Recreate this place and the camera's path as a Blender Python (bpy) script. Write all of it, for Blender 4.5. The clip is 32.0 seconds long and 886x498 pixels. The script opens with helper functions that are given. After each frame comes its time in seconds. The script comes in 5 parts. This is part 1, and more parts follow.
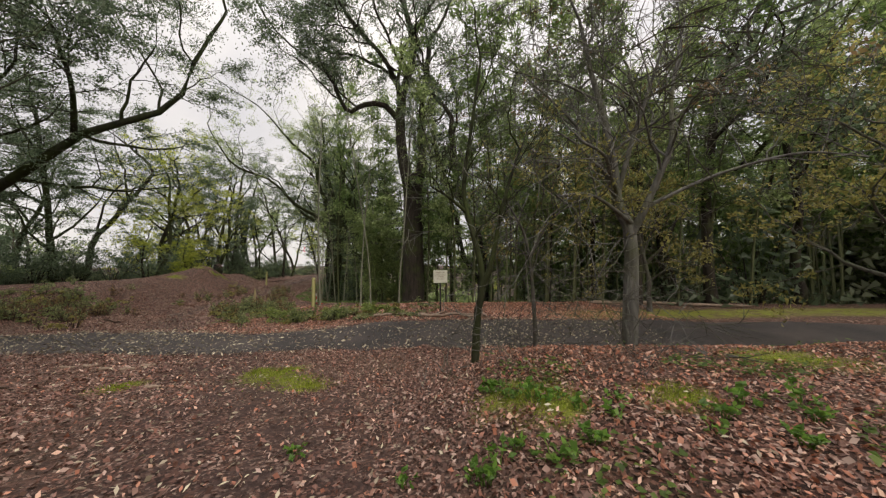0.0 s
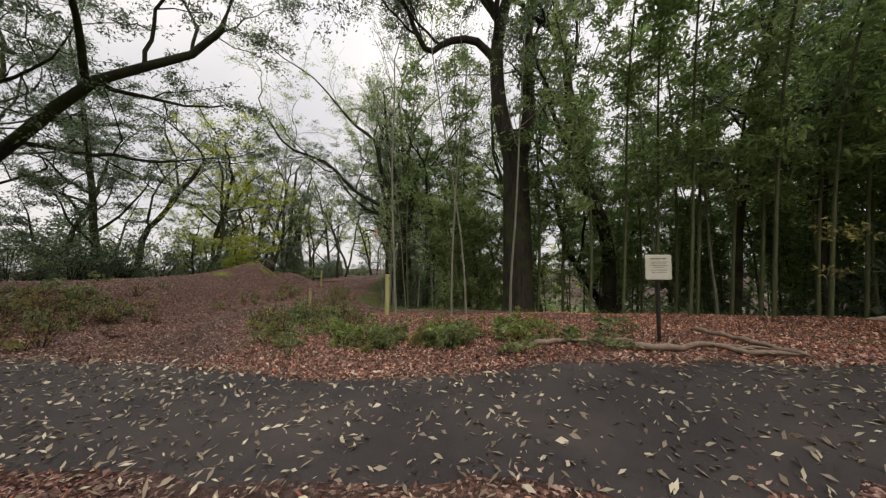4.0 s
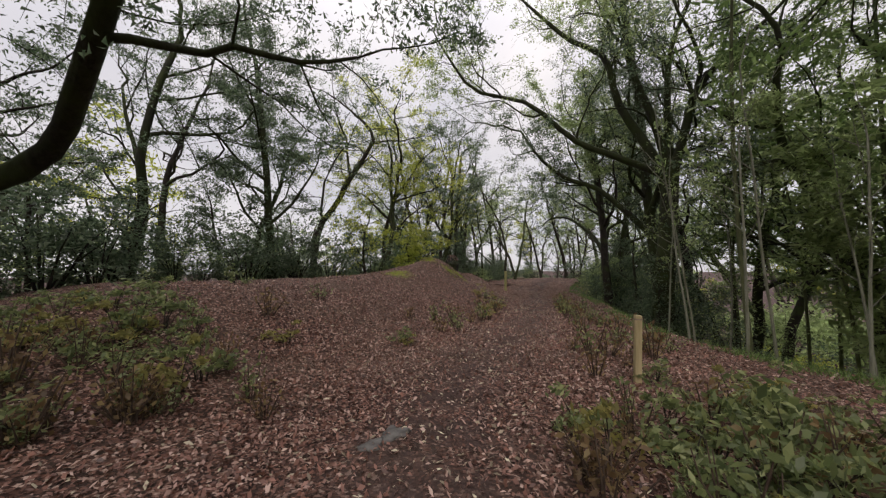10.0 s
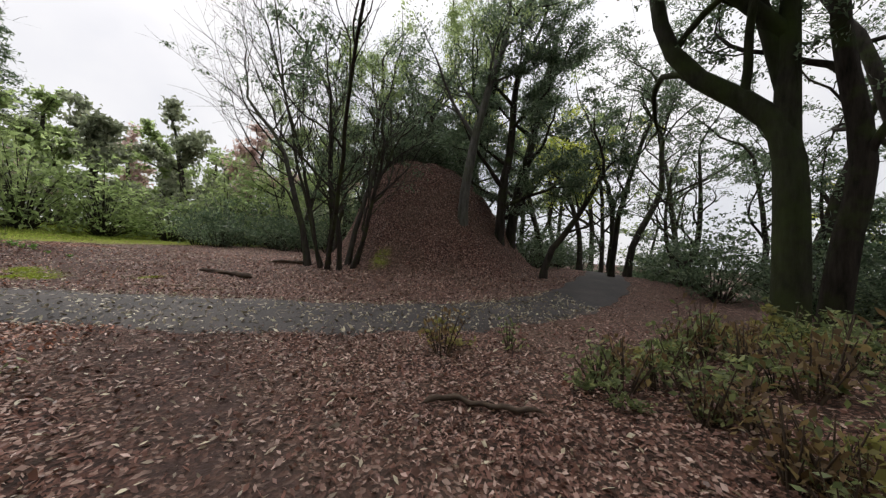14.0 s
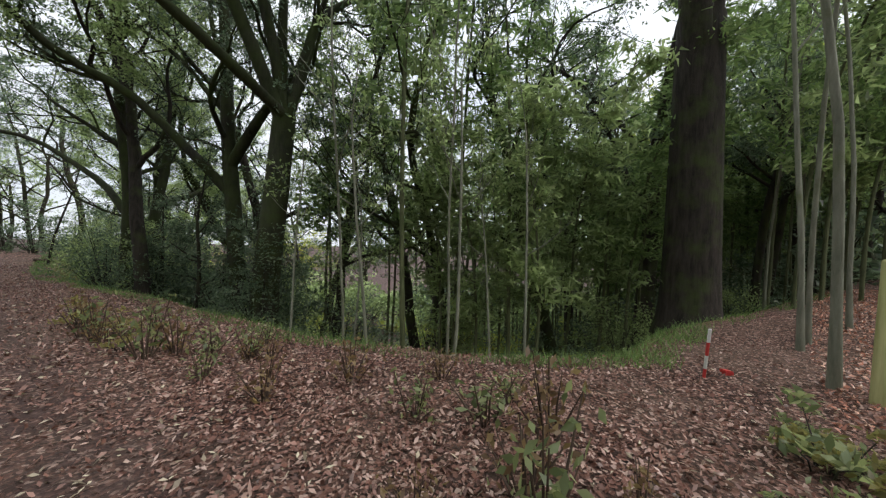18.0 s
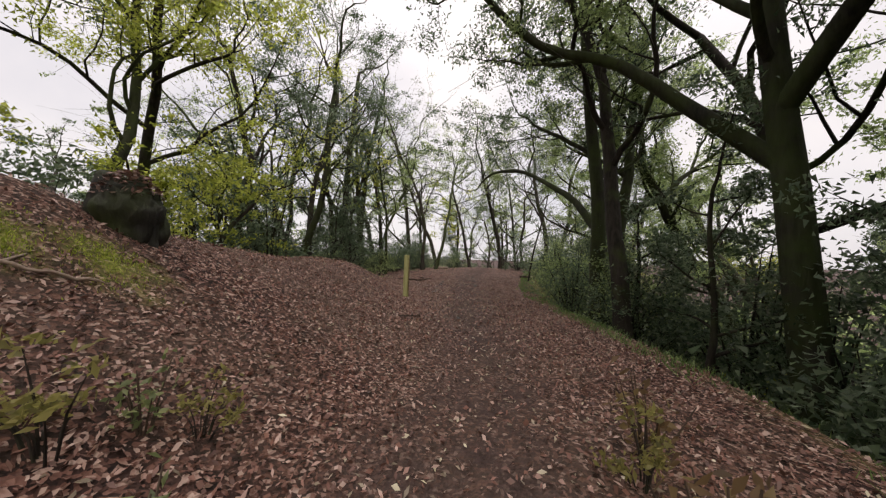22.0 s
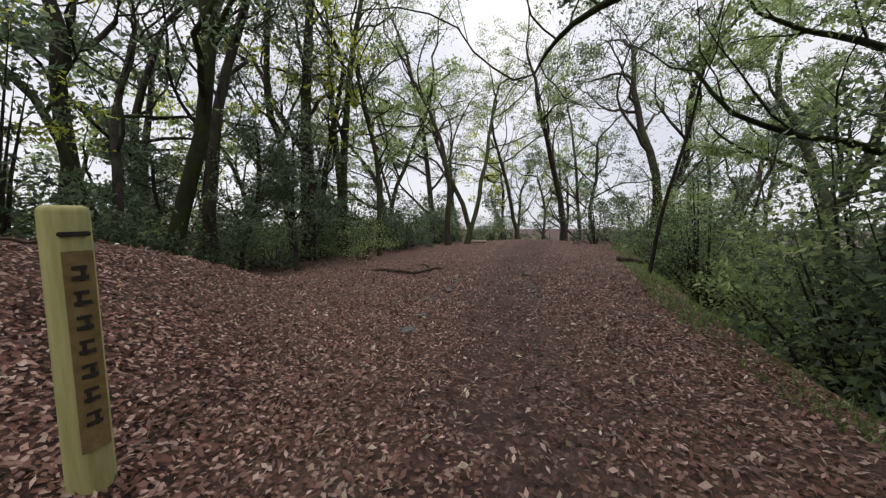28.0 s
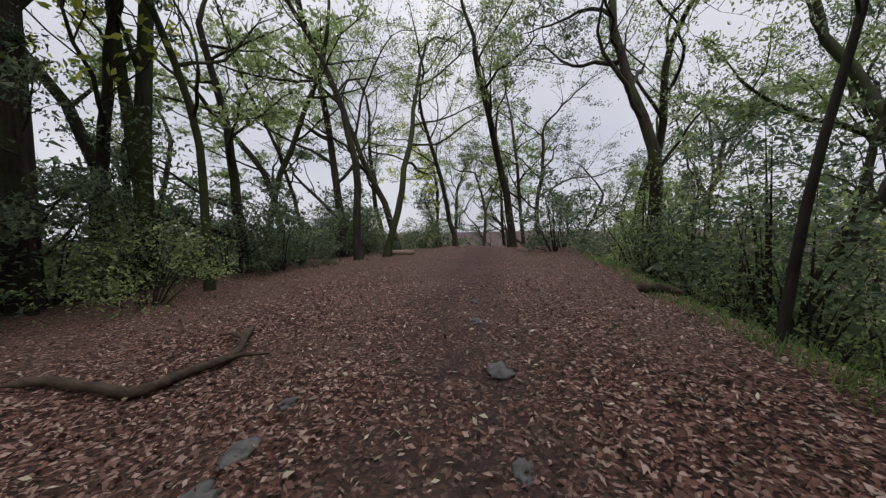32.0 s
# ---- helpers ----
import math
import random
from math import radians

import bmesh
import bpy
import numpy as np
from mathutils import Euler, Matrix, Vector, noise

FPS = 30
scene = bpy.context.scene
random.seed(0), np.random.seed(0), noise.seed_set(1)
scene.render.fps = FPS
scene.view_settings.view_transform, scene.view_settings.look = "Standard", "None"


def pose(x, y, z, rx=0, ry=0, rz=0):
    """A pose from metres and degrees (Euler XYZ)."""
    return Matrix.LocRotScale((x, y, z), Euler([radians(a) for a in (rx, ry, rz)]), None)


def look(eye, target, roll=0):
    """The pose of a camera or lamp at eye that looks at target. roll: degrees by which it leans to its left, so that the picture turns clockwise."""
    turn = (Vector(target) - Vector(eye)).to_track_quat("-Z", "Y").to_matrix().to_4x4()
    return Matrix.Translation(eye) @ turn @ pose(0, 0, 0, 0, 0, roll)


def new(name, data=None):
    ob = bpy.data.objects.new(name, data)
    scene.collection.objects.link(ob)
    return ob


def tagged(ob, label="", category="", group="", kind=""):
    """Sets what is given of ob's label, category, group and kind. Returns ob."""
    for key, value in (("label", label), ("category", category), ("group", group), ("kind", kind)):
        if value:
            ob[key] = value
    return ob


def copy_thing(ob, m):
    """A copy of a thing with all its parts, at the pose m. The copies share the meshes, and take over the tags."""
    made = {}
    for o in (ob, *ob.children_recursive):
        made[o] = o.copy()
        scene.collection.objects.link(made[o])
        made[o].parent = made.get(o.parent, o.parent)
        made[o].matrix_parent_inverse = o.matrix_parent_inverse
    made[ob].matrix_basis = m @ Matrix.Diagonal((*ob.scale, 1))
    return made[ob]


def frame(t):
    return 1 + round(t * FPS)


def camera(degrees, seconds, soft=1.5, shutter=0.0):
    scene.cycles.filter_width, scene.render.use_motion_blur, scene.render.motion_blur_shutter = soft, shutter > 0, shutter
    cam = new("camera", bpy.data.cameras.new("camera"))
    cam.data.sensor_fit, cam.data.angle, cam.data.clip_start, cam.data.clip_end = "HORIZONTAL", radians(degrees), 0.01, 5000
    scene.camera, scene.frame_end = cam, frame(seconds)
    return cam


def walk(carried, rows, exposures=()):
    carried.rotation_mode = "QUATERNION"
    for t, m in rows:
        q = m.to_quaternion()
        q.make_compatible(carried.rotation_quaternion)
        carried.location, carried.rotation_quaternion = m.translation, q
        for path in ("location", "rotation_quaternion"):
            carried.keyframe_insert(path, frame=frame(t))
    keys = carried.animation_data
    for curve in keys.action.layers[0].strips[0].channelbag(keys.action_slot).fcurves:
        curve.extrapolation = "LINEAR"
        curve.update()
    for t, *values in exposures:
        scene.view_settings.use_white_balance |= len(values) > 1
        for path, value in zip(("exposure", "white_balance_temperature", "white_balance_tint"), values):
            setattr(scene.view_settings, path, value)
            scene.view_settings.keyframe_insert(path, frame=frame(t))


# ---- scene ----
cam = camera(107.0, 32.0, soft=1.3)

# seconds, eye, a point two metres ahead, lean
PATH = [
    (0, (-0.002, -0.001, 1.502), (-0.006, 1.997, 1.568), -0.4),
    (0.5, (-0.370, 0.688, 1.477), (-0.382, 2.686, 1.546), -0.3),
    (1, (-0.739, 1.359, 1.453), (-0.761, 3.358, 1.524), -0.3),
    (1.5, (-1.116, 2.004, 1.422), (-1.169, 4.002, 1.497), -0.2),
    (2, (-1.537, 2.631, 1.380), (-1.682, 4.624, 1.452), -0.0),
    (2.5, (-1.978, 3.285, 1.282), (-2.203, 5.271, 1.360), -0.3),
    (4.5, (-3.540, 5.883, 0.939), (-3.816, 7.861, 1.026), -0.1),
    (5, (-4.096, 6.509, 0.871), (-4.445, 8.477, 0.958), 0.4),
    (5.5, (-4.722, 7.120, 0.818), (-5.311, 9.029, 0.912), 0.5),
    (6, (-5.366, 7.706, 0.794), (-6.110, 9.560, 0.891), 0.5),
    (6.5, (-6.034, 8.249, 0.809), (-6.989, 10.003, 0.905), 0.6),
    (7, (-6.677, 8.768, 0.823), (-7.874, 10.366, 0.937), 0.5),
    (7.5, (-7.281, 9.287, 0.817), (-8.674, 10.718, 0.930), 0.3),
    (8, (-7.835, 9.822, 0.831), (-9.230, 11.250, 0.951), -0.1),
    (8.5, (-8.385, 10.359, 0.861), (-9.757, 11.809, 0.980), -0.5),
    (9, (-8.917, 10.997, 0.870), (-10.115, 12.594, 0.989), -0.8),
    (9.5, (-9.425, 11.618, 0.816), (-10.544, 13.272, 0.931), -0.8),
    (10, (-9.902, 12.278, 0.733), (-10.958, 13.972, 0.841), -0.6),
    (10.5, (-10.385, 12.910, 0.661), (-11.427, 14.614, 0.766), -0.3),
    (11, (-10.792, 13.445, 0.654), (-12.162, 14.900, 0.755), 0.7),
    (11.5, (-11.123, 13.816, 0.633), (-12.967, 14.586, 0.714), 2.3),
    (12, (-11.428, 14.170, 0.639), (-13.426, 14.127, 0.711), 3.0),
    (12.5, (-11.561, 14.395, 0.642), (-13.310, 13.426, 0.696), 4.2),
    (13, (-11.472, 14.592, 0.620), (-12.715, 13.026, 0.673), 4.3),
    (13.5, (-11.380, 14.848, 0.605), (-12.118, 12.989, 0.651), 4.0),
    (15.5, (-12.887, 15.456, 0.647), (-11.815, 13.768, 0.663), 1.3),
    (16, (-13.008, 15.660, 0.668), (-11.431, 14.429, 0.678), 1.3),
    (16.5, (-12.930, 16.022, 0.599), (-11.018, 15.435, 0.608), 1.9),
    (17, (-12.813, 16.592, 0.588), (-10.818, 16.728, 0.580), 2.3),
    (17.5, (-12.614, 17.246, 0.618), (-10.827, 18.145, 0.592), 2.8),
    (18, (-12.407, 17.881, 0.639), (-11.013, 19.315, 0.607), 1.8),
    (18.5, (-12.358, 18.570, 0.600), (-11.280, 20.255, 0.578), 1.8),
    (19, (-12.489, 19.271, 0.551), (-11.799, 21.148, 0.548), 2.1),
    (19.5, (-12.643, 20.077, 0.515), (-12.362, 22.057, 0.510), 1.9),
    (20, (-12.836, 20.850, 0.499), (-12.955, 22.847, 0.503), 1.8),
    (20.5, (-12.987, 21.615, 0.512), (-13.329, 23.585, 0.536), 1.3),
    (21, (-13.158, 22.341, 0.512), (-13.726, 24.258, 0.542), 1.2),
    (21.5, (-13.345, 23.180, 0.484), (-13.960, 25.083, 0.514), 0.8),
    (22, (-13.546, 24.011, 0.442), (-14.210, 25.897, 0.473), 1.1),
    (22.5, (-13.707, 24.782, 0.445), (-14.555, 26.593, 0.484), 1.0),
    (23, (-13.882, 25.589, 0.429), (-14.886, 27.318, 0.472), 0.8),
    (23.5, (-14.081, 26.451, 0.409), (-15.099, 28.172, 0.453), 0.9),
    (24, (-14.309, 27.300, 0.382), (-15.319, 29.025, 0.432), 0.7),
    (24.5, (-14.480, 28.075, 0.375), (-15.476, 29.808, 0.435), 0.6),
    (25, (-14.664, 28.821, 0.361), (-15.599, 30.581, 0.192), 0.7),
    (25.5, (-14.885, 29.533, 0.406), (-15.811, 31.285, 0.137), 0.4),
    (27.5, (-15.776, 32.506, 0.294), (-16.688, 34.279, 0.145), -0.5),
    (28, (-15.987, 33.261, 0.290), (-16.911, 35.029, 0.139), -0.4),
    (28.5, (-16.204, 34.007, 0.299), (-17.139, 35.769, 0.151), -0.3),
    (29, (-16.456, 34.710, 0.299), (-17.397, 36.469, 0.153), -0.4),
    (29.5, (-16.684, 35.393, 0.307), (-17.693, 37.114, 0.165), -0.0),
    (30, (-16.882, 36.087, 0.311), (-17.928, 37.787, 0.174), -0.5),
    (30.5, (-17.055, 36.826, 0.302), (-18.107, 38.522, 0.167), -0.8),
    (31, (-17.242, 37.572, 0.292), (-18.209, 39.317, 0.156), -1.0),
    (31.5, (-17.420, 38.303, 0.282), (-18.194, 40.143, 0.157), -1.0),
    (32, (-17.603, 38.981, 0.271), (-18.177, 40.893, 0.140), -1.4),
]
walk(cam, [(t, look(eye, target, roll)) for t, eye, target, roll in PATH], exposures=[(0.0, 0.5, 7300, 14), (5.0, 0.43, 7000, 14), (9.0, 0.38, 6900, 18), (11.0, 0.32, 6850, 16), (13.0, 0.55, 6800, 14), (16.0, 0.36, 6500, 10), (17.0, 0.38, 6450, 12), (18.0, 0.84, 6400, 9), (19.0, 0.9, 6600, 11), (20.0, 0.8, 6750, 12), (22.0, 0.58, 7100, 18), (25.0, 0.36, 6750, 11), (28.0, 0.56, 6600, 14), (30.0, 0.45, 6520, 15), (32.0, 0.2, 6450, 16)])

# ---------------------------------------------------------------- light: bright overcast sky
SUN_EL, SUN_AZ = radians(42), radians(150)
world = bpy.data.worlds.new("overcast_sky")
scene.world = world
world.use_nodes = True
wn, wl = world.node_tree.nodes, world.node_tree.links
wn.clear()
w_out, w_bg = wn.new("ShaderNodeOutputWorld"), wn.new("ShaderNodeBackground")
w_sky = wn.new("ShaderNodeTexSky")
w_sky.sky_type, w_sky.sun_disc = "NISHITA", False
w_sky.sun_elevation, w_sky.sun_rotation = SUN_EL, SUN_AZ
w_scale = wn.new("ShaderNodeMix")
w_scale.data_type, w_scale.blend_type = "RGBA", "MIX"
w_cloud = wn.new("ShaderNodeTexNoise")
w_cloud.inputs["Scale"].default_value, w_cloud.inputs["Detail"].default_value = 2.2, 7.0
w_ramp = wn.new("ShaderNodeValToRGB")
w_ramp.color_ramp.elements[0].position, w_ramp.color_ramp.elements[1].position = 0.3, 0.7
w_ramp.color_ramp.elements[0].color = (6.4, 6.8, 7.6, 1)
w_ramp.color_ramp.elements[1].color = (9.6, 9.7, 9.8, 1)
w_coord = wn.new("ShaderNodeTexCoord")
wl.new(w_coord.outputs["Generated"], w_cloud.inputs["Vector"])
wl.new(w_cloud.outputs["Fac"], w_ramp.inputs["Fac"])
w_scale.inputs["Factor"].default_value = 0.88
wl.new(w_sky.outputs["Color"], w_scale.inputs["A"])
# an overcast sky is brightest overhead
w_sep, w_high, w_lift = wn.new("ShaderNodeSeparateXYZ"), wn.new("ShaderNodeMapRange"), wn.new("ShaderNodeMix")
wl.new(w_coord.outputs["Generated"], w_sep.inputs["Vector"])
w_square = wn.new("ShaderNodeMath")
w_square.operation = "MULTIPLY"
wl.new(w_sep.outputs["Z"], w_square.inputs[0])
wl.new(w_sep.outputs["Z"], w_square.inputs[1])
w_fourth = wn.new("ShaderNodeMath")
w_fourth.operation = "MULTIPLY"
wl.new(w_square.outputs["Value"], w_fourth.inputs[0])
wl.new(w_square.outputs["Value"], w_fourth.inputs[1])
wl.new(w_fourth.outputs["Value"], w_high.inputs["Value"])
w_high.inputs["To Min"].default_value, w_high.inputs["To Max"].default_value = 0.74, 2.6
w_lift.data_type, w_lift.blend_type = "RGBA", "MULTIPLY"
w_lift.inputs["Factor"].default_value = 1.0
wl.new(w_ramp.outputs["Color"], w_scale.inputs["B"])
wl.new(w_scale.outputs["Result"], w_lift.inputs["A"])
wl.new(w_high.outputs["Result"], w_lift.inputs["B"])
wl.new(w_lift.outputs["Result"], w_bg.inputs["Color"])
w_bg.inputs["Strength"].default_value = 0.1
wl.new(w_bg.outputs["Background"], w_out.inputs["Surface"])

sun = new("sun", bpy.data.lights.new("sun", "SUN"))
sun.data.energy, sun.data.angle, sun.data.color = 0.9, radians(25), (1.0, 0.96, 0.9)
sun.matrix_world = pose(0, 0, 30) @ Euler((radians(90) - SUN_EL, 0, radians(180) - SUN_AZ)).to_matrix().to_4x4()

# ---------------------------------------------------------------- materials


class Nodes:
    """A small writer for node materials."""

    def __init__(self, name):
        self.mat = bpy.data.materials.new(name)
        self.mat.use_nodes = True
        self.tree = self.mat.node_tree
        self.tree.nodes.clear()
        self.out = self.add("ShaderNodeOutputMaterial")

    def add(self, kind, **sets):
        n = self.tree.nodes.new(kind)
        for key, value in sets.items():
            n.inputs[key.replace("_", " ")].default_value = value
        return n

    def link(self, a, b):
        self.tree.links.new(a, b)

    def noise(self, scale, detail=5.0, rough=0.6, stretch=None):
        co = self.add("ShaderNodeTexCoord")
        n = self.add("ShaderNodeTexNoise", Scale=scale, Detail=detail, Roughness=rough)
        if stretch:
            m = self.add("ShaderNodeMapping")
            m.inputs["Scale"].default_value = stretch
            self.link(co.outputs["Object"], m.inputs["Vector"])
            self.link(m.outputs["Vector"], n.inputs["Vector"])
        else:
            self.link(co.outputs["Object"], n.inputs["Vector"])
        return n.outputs["Fac"]

    def ramp(self, fac, stops):
        r = self.add("ShaderNodeValToRGB")
        while len(r.color_ramp.elements) < len(stops):
            r.color_ramp.elements.new(0.5)
        for e, (at, colour) in zip(r.color_ramp.elements, stops):
            e.position, e.color = at, (*colour, 1)
        self.link(fac, r.inputs["Fac"])
        return r.outputs["Color"]

    def mix(self, fac, a, b, how="MIX"):
        m = self.add("ShaderNodeMix")
        m.data_type, m.blend_type = "RGBA", how
        for key, v in (("Factor", fac), ("A", a), ("B", b)):
            if isinstance(v, (int, float)):
                m.inputs[key].default_value = v
            elif isinstance(v, tuple):
                m.inputs[key].default_value = (*v, 1)
            else:
                self.link(v, m.inputs[key])
        return m.outputs["Result"]

    def bump(self, fac, strength=0.5, distance=0.02):
        b = self.add("ShaderNodeBump", Strength=strength, Distance=distance)
        self.link(fac, b.inputs["Height"])
        return b.outputs["Normal"]

    def surface(self, colour, rough=0.85, normal=None, spec=0.3):
        p = self.add("ShaderNodeBsdfPrincipled", Roughness=rough)
        p.inputs["Specular IOR Level"].default_value = spec
        if isinstance(colour, tuple):
            p.inputs["Base Color"].default_value = (*colour, 1)
        else:
            self.link(colour, p.inputs["Base Color"])
        if normal:
            self.link(normal, p.inputs["Normal"])
        self.link(p.outputs["BSDF"], self.out.inputs["Surface"])
        return self.mat


def leaf_material(name, dark, mid, light, glow=0.35, rough=0.5, middle=0.55, patchy=0.25):
    """Leaves that let some light through; every leaf has its own shade."""
    n = Nodes(name)
    geo = n.add("ShaderNodeNewGeometry")
    colour = n.ramp(geo.outputs["Random Per Island"], [(0.0, dark), (middle, mid), (1.0, light)])
    colour = n.mix(patchy, colour, n.ramp(n.noise(0.7 if patchy < 0.3 else 1.6, 5, 0.65), [(0.36, dark), (0.66, mid)]), "MIX")
    p = n.add("ShaderNodeBsdfPrincipled", Roughness=rough)
    p.inputs["Specular IOR Level"].default_value = 0.35
    t = n.add("ShaderNodeBsdfTranslucent")
    m = n.add("ShaderNodeMixShader", Fac=glow)
    n.link(colour, p.inputs["Base Color"])
    n.link(n.mix(1.0, colour, (2.2, 2.3, 2.1), "MULTIPLY"), t.inputs["Color"])
    n.link(p.outputs["BSDF"], m.inputs[1])
    n.link(t.outputs["BSDF"], m.inputs[2])
    n.link(m.outputs["Shader"], n.out.inputs["Surface"])
    return n.mat


def bark_material(name, dark, light, moss=0.35, moss_colour=(0.055, 0.075, 0.02)):
    n = Nodes(name)
    grain = n.noise(9.0, 8, 0.7, (1.0, 1.0, 0.18))
    colour = n.ramp(grain, [(0.3, dark), (0.7, light)])
    patch = n.ramp(n.noise(1.3, 5, 0.6), [(0.62 - moss * 0.4, (0, 0, 0)), (0.75, (1, 1, 1))])
    colour = n.mix(patch, colour, moss_colour)
    return n.surface(colour, 0.9, n.bump(grain, 0.9, 0.03), 0.2)


M_BARK = bark_material("bark_dark", (0.012, 0.01, 0.008), (0.06, 0.049, 0.04))
M_BARK_MOSS = bark_material("bark_mossy", (0.012, 0.011, 0.008), (0.052, 0.049, 0.036), 0.7, (0.048, 0.068, 0.016))
M_BARK_GREY = bark_material("bark_grey", (0.03, 0.027, 0.024), (0.17, 0.16, 0.145), 0.45, (0.07, 0.08, 0.04))
M_BARK_CHERRY = bark_material("bark_cherry", (0.04, 0.038, 0.035), (0.2, 0.195, 0.18), 0.4, (0.1, 0.11, 0.05))
M_BARK_PALE = bark_material("bark_pale_pole", (0.12, 0.125, 0.09), (0.26, 0.26, 0.2), 0.2, (0.1, 0.12, 0.04))
M_BAMBOO = bark_material("bamboo_culm", (0.05, 0.06, 0.03), (0.14, 0.15, 0.075), 0.2)
M_LEAF_DARK = leaf_material("leaves_evergreen", (0.03, 0.048, 0.028), (0.08, 0.11, 0.064), (0.18, 0.215, 0.14), 0.48, 0.4)
M_LEAF_GREEN = leaf_material("leaves_green", (0.085, 0.11, 0.046), (0.19, 0.235, 0.1), (0.33, 0.38, 0.19), 0.6)
M_LEAF_YELLOW = leaf_material("leaves_yellow_green", (0.12, 0.14, 0.025), (0.26, 0.28, 0.05), (0.42, 0.42, 0.1), 0.6)
M_LEAF_BAMBOO = leaf_material("leaves_bamboo", (0.05, 0.075, 0.026), (0.115, 0.165, 0.058), (0.24, 0.3, 0.12), 0.55)
M_LEAF_RUST = leaf_material("leaves_rust", (0.07, 0.045, 0.025), (0.16, 0.1, 0.05), (0.26, 0.2, 0.09), 0.4)
M_BLOSSOM = leaf_material("leaves_blossom", (0.25, 0.16, 0.15), (0.42, 0.3, 0.28), (0.6, 0.5, 0.48), 0.4)
M_LEAF_SHRUB = leaf_material("leaves_low_shrub", (0.06, 0.08, 0.035), (0.16, 0.19, 0.08), (0.33, 0.35, 0.16), 0.4, 0.4)
M_LITTER = leaf_material("litter_brown", (0.038, 0.019, 0.014), (0.275, 0.133, 0.098), (0.74, 0.56, 0.47), 0.06, 0.4, 0.72, 0.42)
M_LITTER_PALE = leaf_material("litter_pale", (0.12, 0.09, 0.06), (0.32, 0.26, 0.18), (0.7, 0.64, 0.46), 0.06, 0.38, 0.6)
M_LITTER_RED = leaf_material("litter_reddish", (0.1, 0.036, 0.024), (0.54, 0.22, 0.135), (0.82, 0.6, 0.46), 0.06, 0.42, 0.64, 0.28)
M_LEAF_OLIVE = leaf_material("leaves_olive", (0.09, 0.085, 0.03), (0.2, 0.18, 0.06), (0.36, 0.32, 0.12), 0.5)
M_LEAF_PALE = leaf_material("leaves_pale_spring", (0.09, 0.1, 0.065), (0.18, 0.195, 0.13), (0.34, 0.35, 0.26), 0.5)
M_LAWN = leaf_material("lawn_blades", (0.12, 0.17, 0.03), (0.26, 0.32, 0.06), (0.42, 0.47, 0.12), 0.4)
M_WEED = leaf_material("weed_leaves", (0.05, 0.1, 0.02), (0.1, 0.2, 0.035), (0.2, 0.34, 0.07), 0.4, 0.4)
M_LEAF_FRESH = leaf_material("leaves_fresh_glossy", (0.06, 0.085, 0.025), (0.17, 0.22, 0.06), (0.36, 0.42, 0.14), 0.4, 0.32)
M_TUFT = leaf_material("moss_tufts", (0.09, 0.12, 0.015), (0.2, 0.24, 0.03), (0.36, 0.4, 0.07), 0.4)
M_VERGE = leaf_material("verge_greens", (0.05, 0.085, 0.025), (0.11, 0.17, 0.05), (0.2, 0.28, 0.1), 0.4)
M_GRASS = leaf_material("grass_blades", (0.035, 0.06, 0.012), (0.075, 0.125, 0.025), (0.16, 0.22, 0.05), 0.4)


def ground_material():
    """Leaf litter, with trodden earth where the path goes, its dark colour again in the outlying wood, and moss in
    patches.
    """
    n = Nodes("forest_floor")
    cells = n.add("ShaderNodeTexVoronoi", Scale=38.0, Randomness=1.0)
    co = n.add("ShaderNodeTexCoord")
    warp = n.add("ShaderNodeTexNoise", Scale=5.0, Detail=3.0)
    add = n.mix(0.12, co.outputs["Object"], warp.outputs["Color"], "ADD")
    n.link(co.outputs["Object"], warp.inputs["Vector"])
    n.link(add, cells.inputs["Vector"])
    sep = n.add("ShaderNodeSeparateColor")
    n.link(cells.outputs["Color"], sep.inputs["Color"])
    litter = n.ramp(sep.outputs["Red"], [(0.0, (0.01, 0.006, 0.005)), (0.45, (0.055, 0.027, 0.021)), (0.8, (0.18, 0.088, 0.066)), (1.0, (0.46, 0.33, 0.27))])
    litter = n.mix(n.ramp(n.noise(0.6, 4), [(0.4, (0, 0, 0)), (0.65, (1, 1, 1))]), litter, n.mix(0.45, litter, (0.1, 0.07, 0.05)))
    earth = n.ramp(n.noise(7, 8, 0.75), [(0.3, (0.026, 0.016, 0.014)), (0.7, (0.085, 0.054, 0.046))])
    earth_mask = n.add("ShaderNodeAttribute")
    earth_mask.attribute_name = "earth_mask"
    frayed = n.add("ShaderNodeMath")
    frayed.operation = "MULTIPLY"
    n.link(earth_mask.outputs["Fac"], frayed.inputs[0])
    n.link(n.ramp(n.noise(2.6, 6, 0.7), [(0.35, (0.1, 0.1, 0.1)), (0.62, (1, 1, 1))]), frayed.inputs[1])
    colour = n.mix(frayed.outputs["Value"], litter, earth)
    green = n.add("ShaderNodeAttribute")
    green.attribute_name = "green"
    soft = n.add("ShaderNodeMath")
    soft.operation = "MULTIPLY"
    n.link(green.outputs["Fac"], soft.inputs[0])
    n.link(n.ramp(n.noise(3.5, 6, 0.7), [(0.36, (0, 0, 0)), (0.56, (1, 1, 1))]), soft.inputs[1])
    moss = n.ramp(n.noise(22, 5, 0.7), [(0.3, (0.09, 0.11, 0.015)), (0.7, (0.3, 0.33, 0.05))])
    colour = n.mix(soft.outputs["Value"], colour, moss)
    height = n.mix(0.5, cells.outputs["Distance"], n.noise(40, 4))
    return n.surface(colour, 0.92, n.bump(height, 0.8, 0.03), 0.2)


M_GROUND = ground_material()


